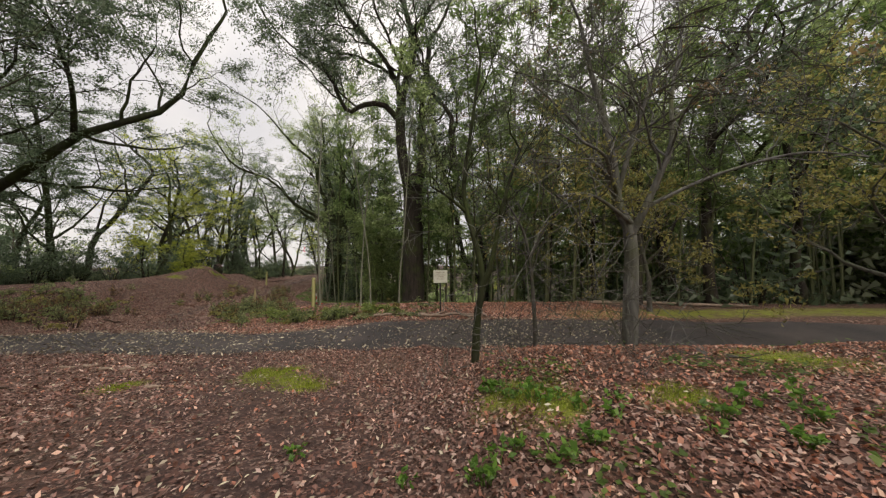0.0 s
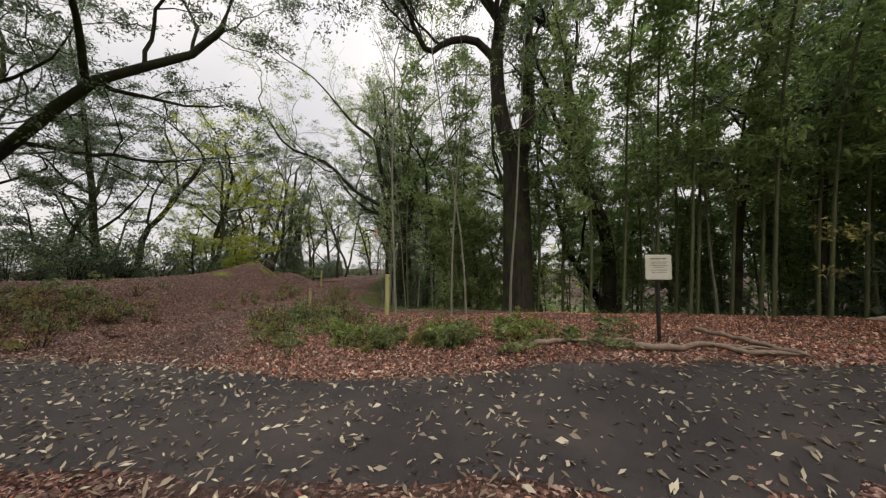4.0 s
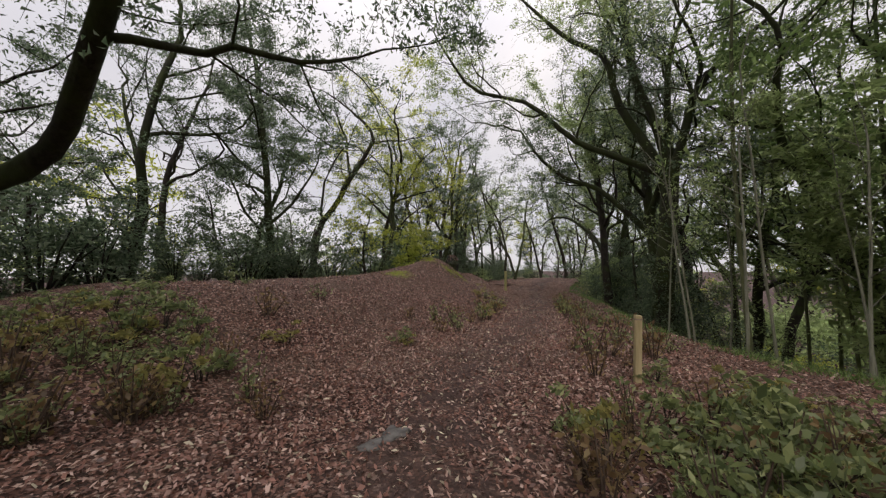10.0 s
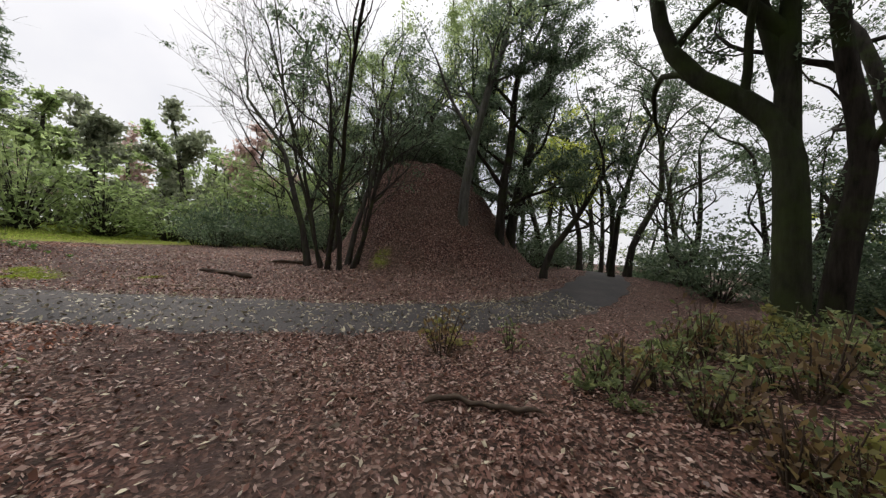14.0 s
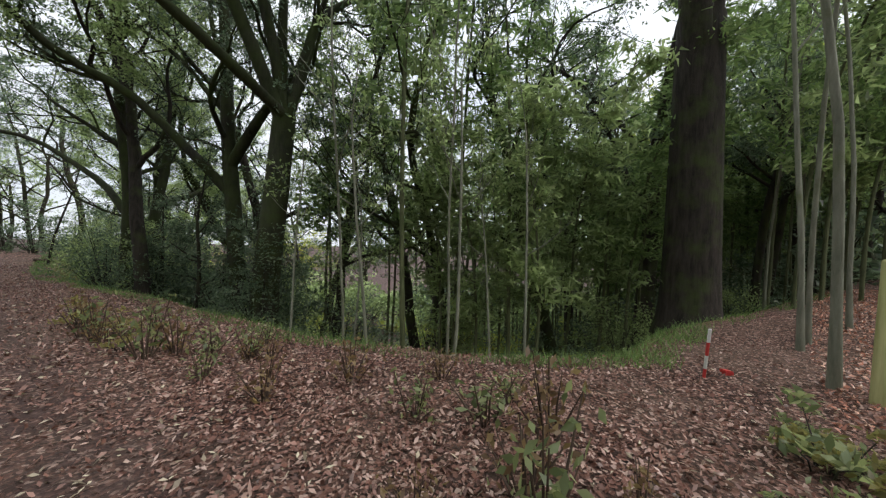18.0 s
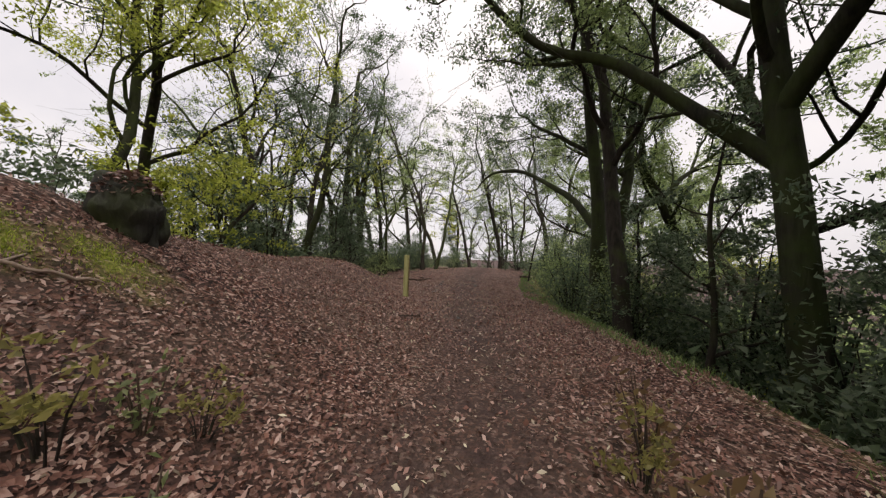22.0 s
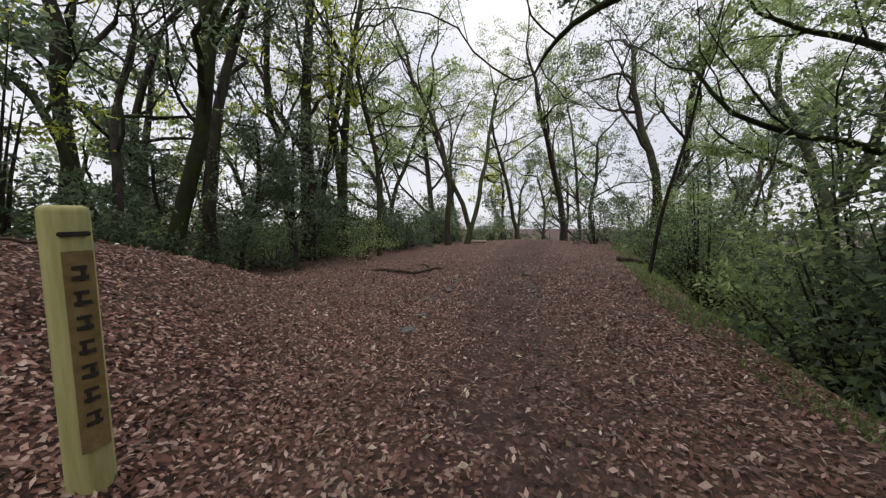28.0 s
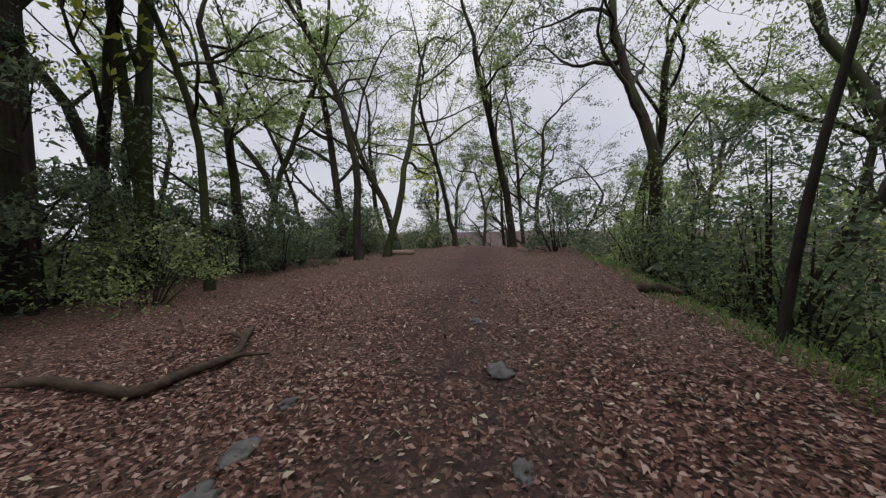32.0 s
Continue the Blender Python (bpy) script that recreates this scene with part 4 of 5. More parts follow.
for k, (px, py, h, r, nl) in enumerate(EAST):
    tree("slope_tree", "dark evergreen oak on the shady slope", px, py, h, r, 180 + k, (BROAD, SLIM, SLIM)[k % 3], int(nl * (0.5 if py < 31 and px > -9 else 1.5)), (0.18, 0.08), (M_LEAF_DARK, M_LEAF_GREEN, M_LEAF_GREEN)[k % 3], (M_BARK, M_BARK_MOSS)[k % 2],
         group="evergreens on the slope", spread=0.5, deepest=3 if k < 6 else 2, lean=(0.06 * math.sin(k), 0.05))

for k, (px, py) in enumerate([(-9.0, 23.4), (-8.2, 21.9), (-7.4, 22.8), (-9.4, 26.4), (-6.6, 21.4), (-8.7, 24.9), (-7.9, 26.1), (-6.0, 22.6)]):
    tree("pale_sapling", "thin pale upright sapling on the slope", px, py, 8.0 + k % 3, 0.035, 196 + k, POLE, 220, (0.14, 0.06), M_LEAF_GREEN, M_BARK_PALE, group="saplings on the slope", lean=(0.12 * math.sin(k * 2.3), 0.1 * math.cos(k * 1.9)), deepest=2)

# ---- along the far part of the path
NORTH = [(-27.6, 35.8, 14, 0.26), (-27.0, 36.8, 12, 0.14), (-26.0, 38.3, 14, 0.24), (-25.2, 44.8, 11, 0.13), (-25.0, 51.2, 13, 0.22),
         (-24.1, 51.9, 13, 0.2), (-29, 45.5, 13, 0.22), (-29.2, 50.5, 13, 0.2), (-29.8, 40, 13, 0.22)]
for k, (px, py, h, r) in enumerate(NORTH):
    tree("path_tree", "slim dark tree west of the path", px, py, h, r * 0.8, 210 + k, (SLIM, BROAD)[k % 2], 1200, (0.17, 0.075), (M_LEAF_DARK, M_LEAF_GREEN)[k % 3 == 1], (M_BARK, M_BARK_MOSS)[k % 2], group="trees west of the path",
         lean=(0.07 * math.sin(k * 1.9), 0.06 * math.cos(k * 2.7)), spread=0.45)
for k, (foot, stems) in enumerate([
        ((-27.35, 42.7), [(((-27.35, 42.7, -1.8), (-27.3, 42.8, 2.0), (-27.25, 42.85, 4.9), (-27.1, 43.0, 8.0), (-26.8, 43.2, 12)), 0.27, 0.13)]),
        ((-27.5, 45.1), [(((-27.5, 45.1, -1.8), (-27.5, 45.0, 1.3), (-27.4, 45.2, 4.6), (-27.1, 45.4, 7.9), (-26.6, 45.9, 11.5)), 0.24, 0.1), (((-27.55, 45.0, 1.0), (-27.75, 44.8, 5.7), (-27.8, 44.7, 9.4)), 0.15, 0.07)]),
        ((-27.7, 42.6), [(((-27.7, 42.6, -1.8), (-27.9, 42.3, 1.1), (-28.0, 42.2, 3.7), (-28.25, 41.9, 5.0), (-28.2, 42.0, 8.2), (-27.6, 42.0, 11)), 0.19, 0.08)])]):
    tree("path_tree", "slim dark tree west of the path", *foot, 12, 0.2, 222 + k, SLIM, 1700, (0.17, 0.075), M_LEAF_DARK, (M_BARK, M_BARK_MOSS)[k % 2], group="trees west of the path", spread=0.45, stems=stems)
for k, (px, py, h) in enumerate([(-30.0, 38.2, 7.5), (-30.6, 42.4, 8), (-29.0, 34.6, 7), (-30.8, 46.6, 8), (-29.6, 30.6, 7)]):
    tree("shade_tree", "dense dark evergreen tree west of the path", px, py, h, 0.18, 280 + k, DENSE, 3400, (0.18, 0.08), M_LEAF_DARK, M_BARK, group="dense evergreens west of the path", spread=0.55, deepest=2)
NORTH_FAR = [(-19.2, 58.2, 13, 0.24), (-14.6, 50.2, 13, 0.2), (-13.6, 55.8, 13, 0.25), (-29.8, 63.5, 13, 0.22), (-23, 60, 12, 0.18), (-22.2, 66, 11, 0.16), (-26, 57.4, 13, 0.22), (-17.5, 66, 12, 0.2), (-20.6, 72, 11, 0.2),
             (-11.5, 60, 13, 0.24), (-33, 56, 13, 0.24), (-9.5, 52.5, 13, 0.24), (-26.5, 74, 12, 0.24), (-15, 76, 12, 0.24)]
for k, (px, py, h, r) in enumerate(NORTH_FAR):
    tree("crest_tree", "slim half-bare tree on the crest of the path", px, py, h, r, 230 + k, (SLIM, BROAD)[k % 2], 3300, (0.18, 0.08), (M_LEAF_GREEN, M_LEAF_DARK)[k % 2], M_BARK, group="trees on the crest",
         lean=(0.08 * math.sin(k * 2.9), 0.06 * math.cos(k * 1.3)), spread=0.5)
for k, (px, py) in enumerate([(-25.6, 38.9), (-24.9, 40.3), (-26.8, 42.6), (-28.3, 38.6), (-25.9, 34.6), (-10.6, 32.4), (-11.4, 35.0), (-9.4, 29.6), (-12.4, 38.6), (-10.0, 36.8), (-8.2, 32.2), (-11.8, 41.0), (-26.6, 10.4), (-25.4, 6.6), (-27.2, 14.2), (-26.8, 19.8)]):
    tree("evergreen_sapling", "young evergreen tree with dark glossy layered leaves", px, py, 6.0 + 0.7 * (k % 3), 0.08, 260 + k, DENSE, 1500, (0.16, 0.075), M_LEAF_DARK, M_BARK, group="young evergreens", spread=0.45, deepest=2)
tree("leaning_sapling", "thin dark leaning sapling at the path's edge", -15.2, 43.3, 8, 0.06, 250, SLIM, 500, (0.14, 0.06), M_LEAF_DARK, M_BARK,
     stems=[(((-15.2, 43.3, -1.5), (-14.9, 43.4, 0.6), (-14.4, 43.6, 2.6), (-14.1, 43.8, 4.2), (-13.6, 44, 6.5)), 0.055, 0.02)])
tree("leaning_sapling", "thin dark leaning sapling at the path's edge", -13.4, 46.3, 8, 0.06, 251, SLIM, 500, (0.14, 0.06), M_LEAF_DARK, M_BARK, lean=(0.45, 0.1))

# ---- dark evergreens inside the bamboo
SHADY = dict(wobble=0.1, rise=0.12, kids=(9, 5, 2), first=0.5, spread=(45, 80), reach=0.34)
for k, (px, py, h) in enumerate([(5.8, 18.6, 13), (8.4, 18.2, 12), (11.5, 17.4, 12)]):
    tree("grove_evergreen", "tall dark evergreen standing among the bamboo", px, py, h, 0.17, 270 + k, SHADY, 4500, (0.2, 0.09), M_LEAF_DARK, M_BARK, group="evergreens in the bamboo", spread=0.6, deepest=2)

# ---- bamboo
BAMBOO_SPOTS = []
rng_b = random.Random(77)
while len(BAMBOO_SPOTS) < 185:
    bx, by = rng_b.uniform(-8, 30), rng_b.uniform(14.5, 30)
    if float(beyond_edge(bx, by)) > 0.3 and by > 17.2 - 0.16 * max(bx, 0) and (bx > -1.5 or by > 23) and rng_b.random() < (0.25 if bx < 1.5 else 0.9):
        BAMBOO_SPOTS.append((bx, by))


def bamboo(seed, leaf=None, droop=None, tall=None):
    rng = random.Random(seed)
    rs = np.random.RandomState(seed)
    base = new("bamboo")
    h, bend = tall or rng.uniform(12, 15.5), droop or rng.uniform(0.8, 2.4)
    zs = np.linspace(0, 1, 25)
    pts = np.stack([bend * zs ** 3, 0.15 * np.sin(zs * 5), h * zs], -1)
    rads = 0.055 * (1 - 0.8 * zs)
    rads[2::3] *= 1.14
    v, f = tubes([(pts, rads, 7)])
    part_mesh("culm", mesh_of("culm", v, f, M_BAMBOO, True), base)
    cs, lines = [], []
    for k in range(40):
        s = 0.32 + 0.68 * rng.random()
        p = np.array([bend * s ** 3, 0.15 * math.sin(s * 5), h * s])
        a, r = rng.uniform(0, 6.28), rng.uniform(0.6, 1.5) * (1.15 - 0.6 * s)
        e = p + np.array([math.cos(a) * r, math.sin(a) * r, 0.25 - 0.15 * r])
        lines.append((np.array([p, (p + e) / 2 + [0, 0, 0.12], e]), [0.012, 0.008, 0.004], 3))
        t = rs.uniform(0.25, 1.1, (40, 1))
        cs.append(p * (1 - t) + e * t + rs.normal(size=(40, 3)) * [0.16, 0.16, 0.12])
    v, f = tubes(lines)
    tagged(part_mesh("twigwork", mesh_of("twigwork", v, f, M_BAMBOO), base), kind="stuff")
    v, f = leaf_cards(rs, np.vstack(cs), 0.3, 0.085, 0.2, True)
    tagged(part_mesh("foliage", mesh_of("foliage", v, f, leaf or M_LEAF_BAMBOO), base), kind="stuff")
    return tagged(base, "tall green bamboo with drooping leafy tips", "bamboo", "bamboo grove")


for k, (bx, by, yaw) in enumerate([(-4.6, 22.4, 200), (-3.6, 23.3, 240), (-4.9, 24.2, 180), (-2.4, 22.6, 230), (-3.0, 24.8, 210), (-1.4, 23.8, 250), (-4.2, 25.6, 190), (-1.8, 21.8, 220), (-5.4, 25.2, 170)]):
    ob = bamboo(360 + k, M_LEAF_GREEN, 1.2 + 0.4 * (k % 4), 7.5 + k % 3)
    ob.matrix_basis = pose(bx, by, gz(bx, by) - 0.1, 0, 0, yaw)
for k in range(4):
    strew(bamboo(300 + k), BAMBOO_SPOTS[k::4], random.Random(k), 0.85, 1.15)

for k, (bx, by, yaw) in enumerate([(0.5, 17.6, -120), (2.4, 17.0, -100), (3.6, 16.9, -95), (5.2, 16.6, -110), (6.4, 16.2, -80), (7.8, 16.4, -100), (9.5, 15.8, -90), (1.5, 17.3, -95), (12, 15.6, -95), (4.4, 16.6, -85), (6.0, 15.4, -100), (7.2, 15.0, -110), (8.6, 14.8, -95), (10.2, 14.4, -100), (11.4, 14.2, -90), (13, 14, -95), (3.0, 16.2, -105), (4.8, 15.6, -100)]):
    ob = bamboo(330 + k, (M_LEAF_BAMBOO, M_LEAF_GREEN)[k % 3 == 0], (4.5 if k < 10 else 6.2) + 0.35 * (k % 4), 11.5 + k % 3)
    ob.matrix_basis = pose(bx, by, gz(bx, by) - 0.1, 0, 0, yaw)

# ---- the deeper wood all round
rng_w = random.Random(44)


def ring_spots(n, lo, hi, near, far):
    out = []
    while len(out) < n:
        a, r = radians(rng_w.uniform(lo, hi)), rng_w.uniform(near, far)
        out.append((-14 - math.sin(a) * r, 24 + math.cos(a) * r))
    return out


DEEP = ring_spots(26, 20, 150, 25, 46) + ring_spots(16, 150, 192, 31, 44) + ring_spots(26, -40, 20, 40, 66) + ring_spots(24, -130, -40, 24, 50)
DEEP = [p for p in DEEP if not (p[1] < 14 and p[0] > -5) and math.hypot(p[0] - 5, p[1] - 44) > 7]      # a clearing beyond the slope
for k in range(6):
    mat, nl = ((M_LEAF_DARK, 2300), (M_LEAF_GREEN, 2000), (M_LEAF_DARK, 2300), (M_LEAF_YELLOW, 1700), (M_LEAF_GREEN, 2100), (M_LEAF_DARK, 2100))[k]
    t = tree("wood_tree", "tree deeper in the wood with a leafy crown", 0, 0, 12.5 + k % 3, 0.2, 700 + k, (BROAD, DENSE, SLIM)[k % 3], nl, (0.27, 0.13), mat, M_BARK, group="trees deeper in the wood", spread=0.75, z=0, deepest=2)
    strew(t, DEEP[k::6], random.Random(40 + k), 0.85, 1.2, 0.2)

# ---- undergrowth along the wood's edge
rng_u = random.Random(55)


def scatter(n, test, box):
    out = []
    tries = 0
    while len(out) < n and tries < 40 * n:
        tries += 1
        p = (rng_u.uniform(box[0], box[1]), rng_u.uniform(box[2], box[3]))
        if test(*p):
            out.append(p)
    return out


def off_road(x, y, d=2.0):
    return float(line_distance(np.array(x), np.array(y), ROAD[::4])) > d and float(line_distance(np.array(x), np.array(y), WALK[::4])) > d + 0.6


UNDER_WEST = scatter(70, lambda x, y: x < -23.4 - 0.06 * (y - 20) and off_road(x, y, 2.5), (-33, -22.5, 7.5, 57))
ROW_WEST = [(-23.9 - 0.06 * (y - 20) - rng_u.uniform(0, 2.4), y + rng_u.uniform(-0.5, 0.5)) for y in np.concatenate([np.arange(7, 32, 1.15), np.arange(32, 57, 2.2)])]
UNDER_EAST = scatter(52, lambda x, y: (1.0 if y > 27 or x > -2 else 5.0) < float(beyond_edge(x, y)) < 14, (-16, 14, 17, 56))
ROW_EAST = scatter(5, lambda x, y: 1.6 < float(beyond_edge(x, y)) < 4.5, (-15.5, -4, 25.5, 30)) + scatter(40, lambda x, y: 1.8 < float(beyond_edge(x, y)) < 4.5, (-15.5, -8, 30, 54))
UNDER_BEND = scatter(40, lambda x, y: off_road(x, y, 2.2), (-31, -17.8, -10, 6.5))
UNDER_HILL = scatter(18, lambda x, y: float(ground_z(x, y)) > 3.2 and y < -2.5, (-17.5, -9.5, -9, 0.5)) + scatter(22, lambda x, y: True, (-14, 2, -14, -7))
UNDER_LAWN = [(-12.9 - math.sin(radians(a)) * (36 + 4 * math.sin(a)), 15.5 + math.cos(radians(a)) * (36 + 4 * math.sin(a))) for a in range(180, 284, 3)]
UNDER_NORTH = scatter(56, lambda x, y: off_road(x, y, 2.6), (-32, -8, 54, 74)) + [(-22.8 + 1.7 * k, 70 + 1.3 * (k % 2)) for k in range(-2, 4)]
UNDER_BAMBOO = scatter(26, lambda x, y: float(beyond_edge(x, y)) > 1.8, (-3, 32, 17, 25))
UNDER_DEEP = ring_spots(34, 36, 140, 26, 38) + ring_spots(24, -125, -30, 26, 42)
UNDER_DEEP = [p for p in UNDER_DEEP if p[1] > 14 or p[0] < -20]


SLOPE_LOW = scatter(42, lambda x, y: 4.0 < float(beyond_edge(x, y)) < 18, (-11, 9, 22, 46))

FAR_LOW = ring_spots(44, -88, -18, 24, 50)


def under(name, label, w, h, leaves, length, width, material, spots, low, high, seed):
    for k in range(3):
        b = bush(name, label, w * (0.85 + 0.15 * k), h * (1.1 - 0.1 * k), leaves, length, width, material, seed + k, group="undergrowth bushes")
        strew(b, spots[k::3], random.Random(seed + 20 + k), low, high)


DARK_BUSH, GREEN_BUSH = "dense dark glossy evergreen bush under the trees", "loose green bush under the trees"
under("evergreen_bush", DARK_BUSH, 2.5, 2.7, 1900, 0.118, 0.062, M_LEAF_DARK, ROW_WEST + UNDER_WEST[::2] + UNDER_NORTH[::2], 0.4, 1.5, 400)
under("loose_bush", GREEN_BUSH, 2.7, 2.8, 1700, 0.1, 0.05, M_LEAF_GREEN, UNDER_WEST[1::2] + UNDER_NORTH[1::2] + UNDER_EAST[::3], 0.7, 1.2, 410)
under("evergreen_bush", DARK_BUSH, 3.0, 3.2, 1150, 0.165, 0.085, M_LEAF_DARK, UNDER_EAST[2::3] + UNDER_BEND + UNDER_HILL + UNDER_BAMBOO, 0.8, 1.3, 420)
under("tall_evergreen_bush", "tall dark evergreen shrub leafy down to the ground", 2.6, 4.8, 2500, 0.125, 0.062, M_LEAF_DARK, ROW_EAST[::2] + ROW_WEST[3::5] + UNDER_BEND[::8], 0.7, 1.3, 430)
under("tall_loose_bush", "tall loose olive-green shrub on the slope", 2.6, 4.6, 1900, 0.1, 0.046, M_LEAF_GREEN, ROW_EAST[1::2] + UNDER_EAST[1::6], 0.7, 1.25, 450)
under("slope_bush", "low bright yellow-green bush on the shady slope", 2.6, 1.5, 1300, 0.1, 0.05, M_LEAF_YELLOW, SLOPE_LOW, 0.7, 1.4, 480)
under("far_green_bush", "spreading green bush beyond the slope", 4.2, 3.2, 800, 0.3, 0.16, M_LEAF_GREEN, FAR_LOW, 0.8, 1.5, 490)
under("far_bush", "dark bush deep in the wood", 4.2, 4.4, 800, 0.34, 0.18, M_LEAF_DARK, UNDER_DEEP, 0.8, 1.4, 440)
under("pale_bush", "tall pale green shrub at the far side of the lawn", 6.0, 6.0, 1500, 0.4, 0.22, M_LEAF_PALE, UNDER_LAWN[::2], 0.8, 1.3, 460)
under("green_bush", "tall green shrub at the far side of the lawn", 6.0, 6.5, 1500, 0.4, 0.22, M_LEAF_GREEN, UNDER_LAWN[1::2], 0.8, 1.3, 470)
# ---------------------------------------------------------------- posts, boards and other made things


def box_bm(bm, sx, sy, sz, m, bevel=0.0):
    r = bmesh.ops.create_cube(bm, size=1.0, matrix=m @ Matrix.Diagonal((sx, sy, sz, 1)))
    if bevel:
        edges = list({e for v in r["verts"] for e in v.link_edges})
        bmesh.ops.bevel(bm, geom=edges, offset=bevel, segments=2, affect="EDGES")
    return bm


def marker_post(x, y, height, width, yaw, plate):
    """A round greenish wooden post with a softened top, grooves and an upright plate."""
    base = new("marker_post")
    base.matrix_basis = pose(x, y, gz(x, y), 1.5, -1.0, yaw)
    bm = bmesh.new()
    rounds = [(-0.3, 0.53), (height - 0.03, 0.5), (height - 0.012, 0.47), (height, 0.38)]
    rings = [[bm.verts.new((width * r * math.cos(a * math.tau / 22), width * r * math.sin(a * math.tau / 22), z)) for a in range(22)] for z, r in rounds]
    for low, high in zip(rings[:-1], rings[1:]):
        for a in range(22):
            bm.faces.new((low[a], low[(a + 1) % 22], high[(a + 1) % 22], high[a])).smooth = True
    bm.faces.new(rings[-1])
    part("shaft", bm, M_POST, base)
    bm = bmesh.new()
    box_bm(bm, width * 0.62, 0.03, 0.022, pose(0, -width * 0.44, height - 0.13), 0.004)
    part("groove", bm, M_INK, base)
    if plate:
        bm = bmesh.new()
        box_bm(bm, width * 0.62, 0.006, height * 0.7, pose(0, -width / 2 - 0.004, height * 0.5), 0.002)
        p = part("plate", bm, M_POST_LABEL, base, "brown upright plate")
        for k in range(7):
            bm = bmesh.new()
            box_bm(bm, width * 0.3, 0.003, height * 0.012, pose(0, -width / 2 - 0.0085, height * (0.795 - 0.085 * k)))
            box_bm(bm, width * 0.09, 0.003, height * 0.05, pose(width * 0.06 * (-1) ** k, -width / 2 - 0.0087, height * (0.775 - 0.085 * k)))
            box_bm(bm, width * 0.34, 0.003, height * 0.014, pose(0, -width / 2 - 0.009, height * (0.76 - 0.085 * k)))
            part("mark", bm, M_INK, p)
    return tagged(base, "round yellow-green wooden marker post beside the path" + (" with a brown plate" if plate else ""), "post", "marker posts")


marker_post(-18.28, 33.82, 1.38, 0.17, 95, True)
marker_post(-6.8, 17.1, 1.5, 0.165, 75, False)


def wooden_stake(x, y, height, yaw, lean=0.0):
    base = new("wooden_stake")
    base.matrix_basis = pose(x, y, gz(x, y), lean, lean * 0.5, yaw)
    bm = bmesh.new()
    box_bm(bm, 0.09, 0.07, height + 0.25, pose(0, 0, height / 2 - 0.125), 0.008)
    part("shaft", bm, M_STAKE, base)
    bm = bmesh.new()
    box_bm(bm, 0.094, 0.074, 0.03, pose(0, 0, height - 0.05), 0.004)
    part("cap", bm, M_DEADPALE, base)
    tagged(base, "short plain weathered wooden stake among low shrubs", "stake")


wooden_stake(-10.08, 17.5, 0.92, 20, 3.0)


def notice_board(x, y, yaw):
    """A cream board on a dark post."""
    base = new("notice_board")
    z = gz(x, y)
    base.matrix_basis = pose(x, y, z, 0, 0, yaw)
    top = 1.12 - z
    bm = bmesh.new()
    box_bm(bm, 0.05, 0.05, top + 0.2, pose(0, 0.04, (top - 0.2) / 2), 0.006)
    part("post", bm, M_SIGN_POST, base)
    bm = bmesh.new()
    box_bm(bm, 0.5, 0.02, 0.44, pose(0, 0, top - 0.2), 0.012)
    board = part("board", bm, M_SIGN, base)
    rng = random.Random(3)
    for k, (wd, zz, hh) in enumerate([(0.34, 0.15, 0.03), (0.36, 0.09, 0.012), (0.3, 0.06, 0.012), (0.36, 0.03, 0.012), (0.25, 0.0, 0.012), (0.33, -0.05, 0.012), (0.28, -0.09, 0.012)]):
        bm = bmesh.new()
        for c in range(int(wd / 0.035)):
            box_bm(bm, 0.024, 0.003, hh * rng.uniform(0.6, 1), pose(-wd / 2 + 0.035 * c + 0.02, -0.0115, top - 0.2 + zz))
        part("line_of_text", bm, M_POST_LABEL, board)
    tagged(base, "cream notice board on a dark thin post beside the lane", "sign")


notice_board(-0.12, 11.45, 14)


def survey_stick(x, y):
    base = new("survey_stick")
    base.matrix_basis = pose(x, y, gz(x, y), 4, -3, 0)
    for k in range(4):
        bm = bmesh.new()
        bmesh.ops.create_cone(bm, cap_ends=True, segments=10, radius1=0.018, radius2=0.018, depth=0.17, matrix=pose(0, 0, 0.03 + 0.17 * k))
        part("band", bm, (M_RED, M_WHITE)[k % 2], base, ("red band", "white band")[k % 2])
    tagged(base, "red and white survey stick in the ground", "survey stick")


survey_stick(-7.15, 18.5)


def peg(x, y):
    base = new("white_peg")
    base.matrix_basis = pose(x, y, gz(x, y), 0, 2, 30)
    bm = bmesh.new()
    box_bm(bm, 0.05, 0.05, 0.8, pose(0, 0, 0.2), 0.006)
    part("shaft", bm, M_SIGN_POST, base)
    bm = bmesh.new()
    box_bm(bm, 0.056, 0.056, 0.07, pose(0, 0, 0.62), 0.006)
    part("cap", bm, M_WHITE, base, "white cap")
    tagged(base, "dark peg with a white cap below the path", "peg")


peg(-10.8, 35.0)


def red_peg_cap(x, y):
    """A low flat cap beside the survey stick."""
    base = new("boundary_peg")
    base.matrix_basis = pose(x, y, gz(x, y), 4, 8, 35)
    bm = bmesh.new()
    box_bm(bm, 0.09, 0.09, 0.16, pose(0, 0, -0.05), 0.008)
    part("shaft", bm, M_RED, base)
    bm = bmesh.new()
    box_bm(bm, 0.14, 0.1, 0.04, pose(0.02, 0, 0.03), 0.012)
    part("cap", bm, M_RED, base)
    tagged(base, "low bright red boundary peg in the weeds", "peg")


red_peg_cap(-6.85, 18.3)


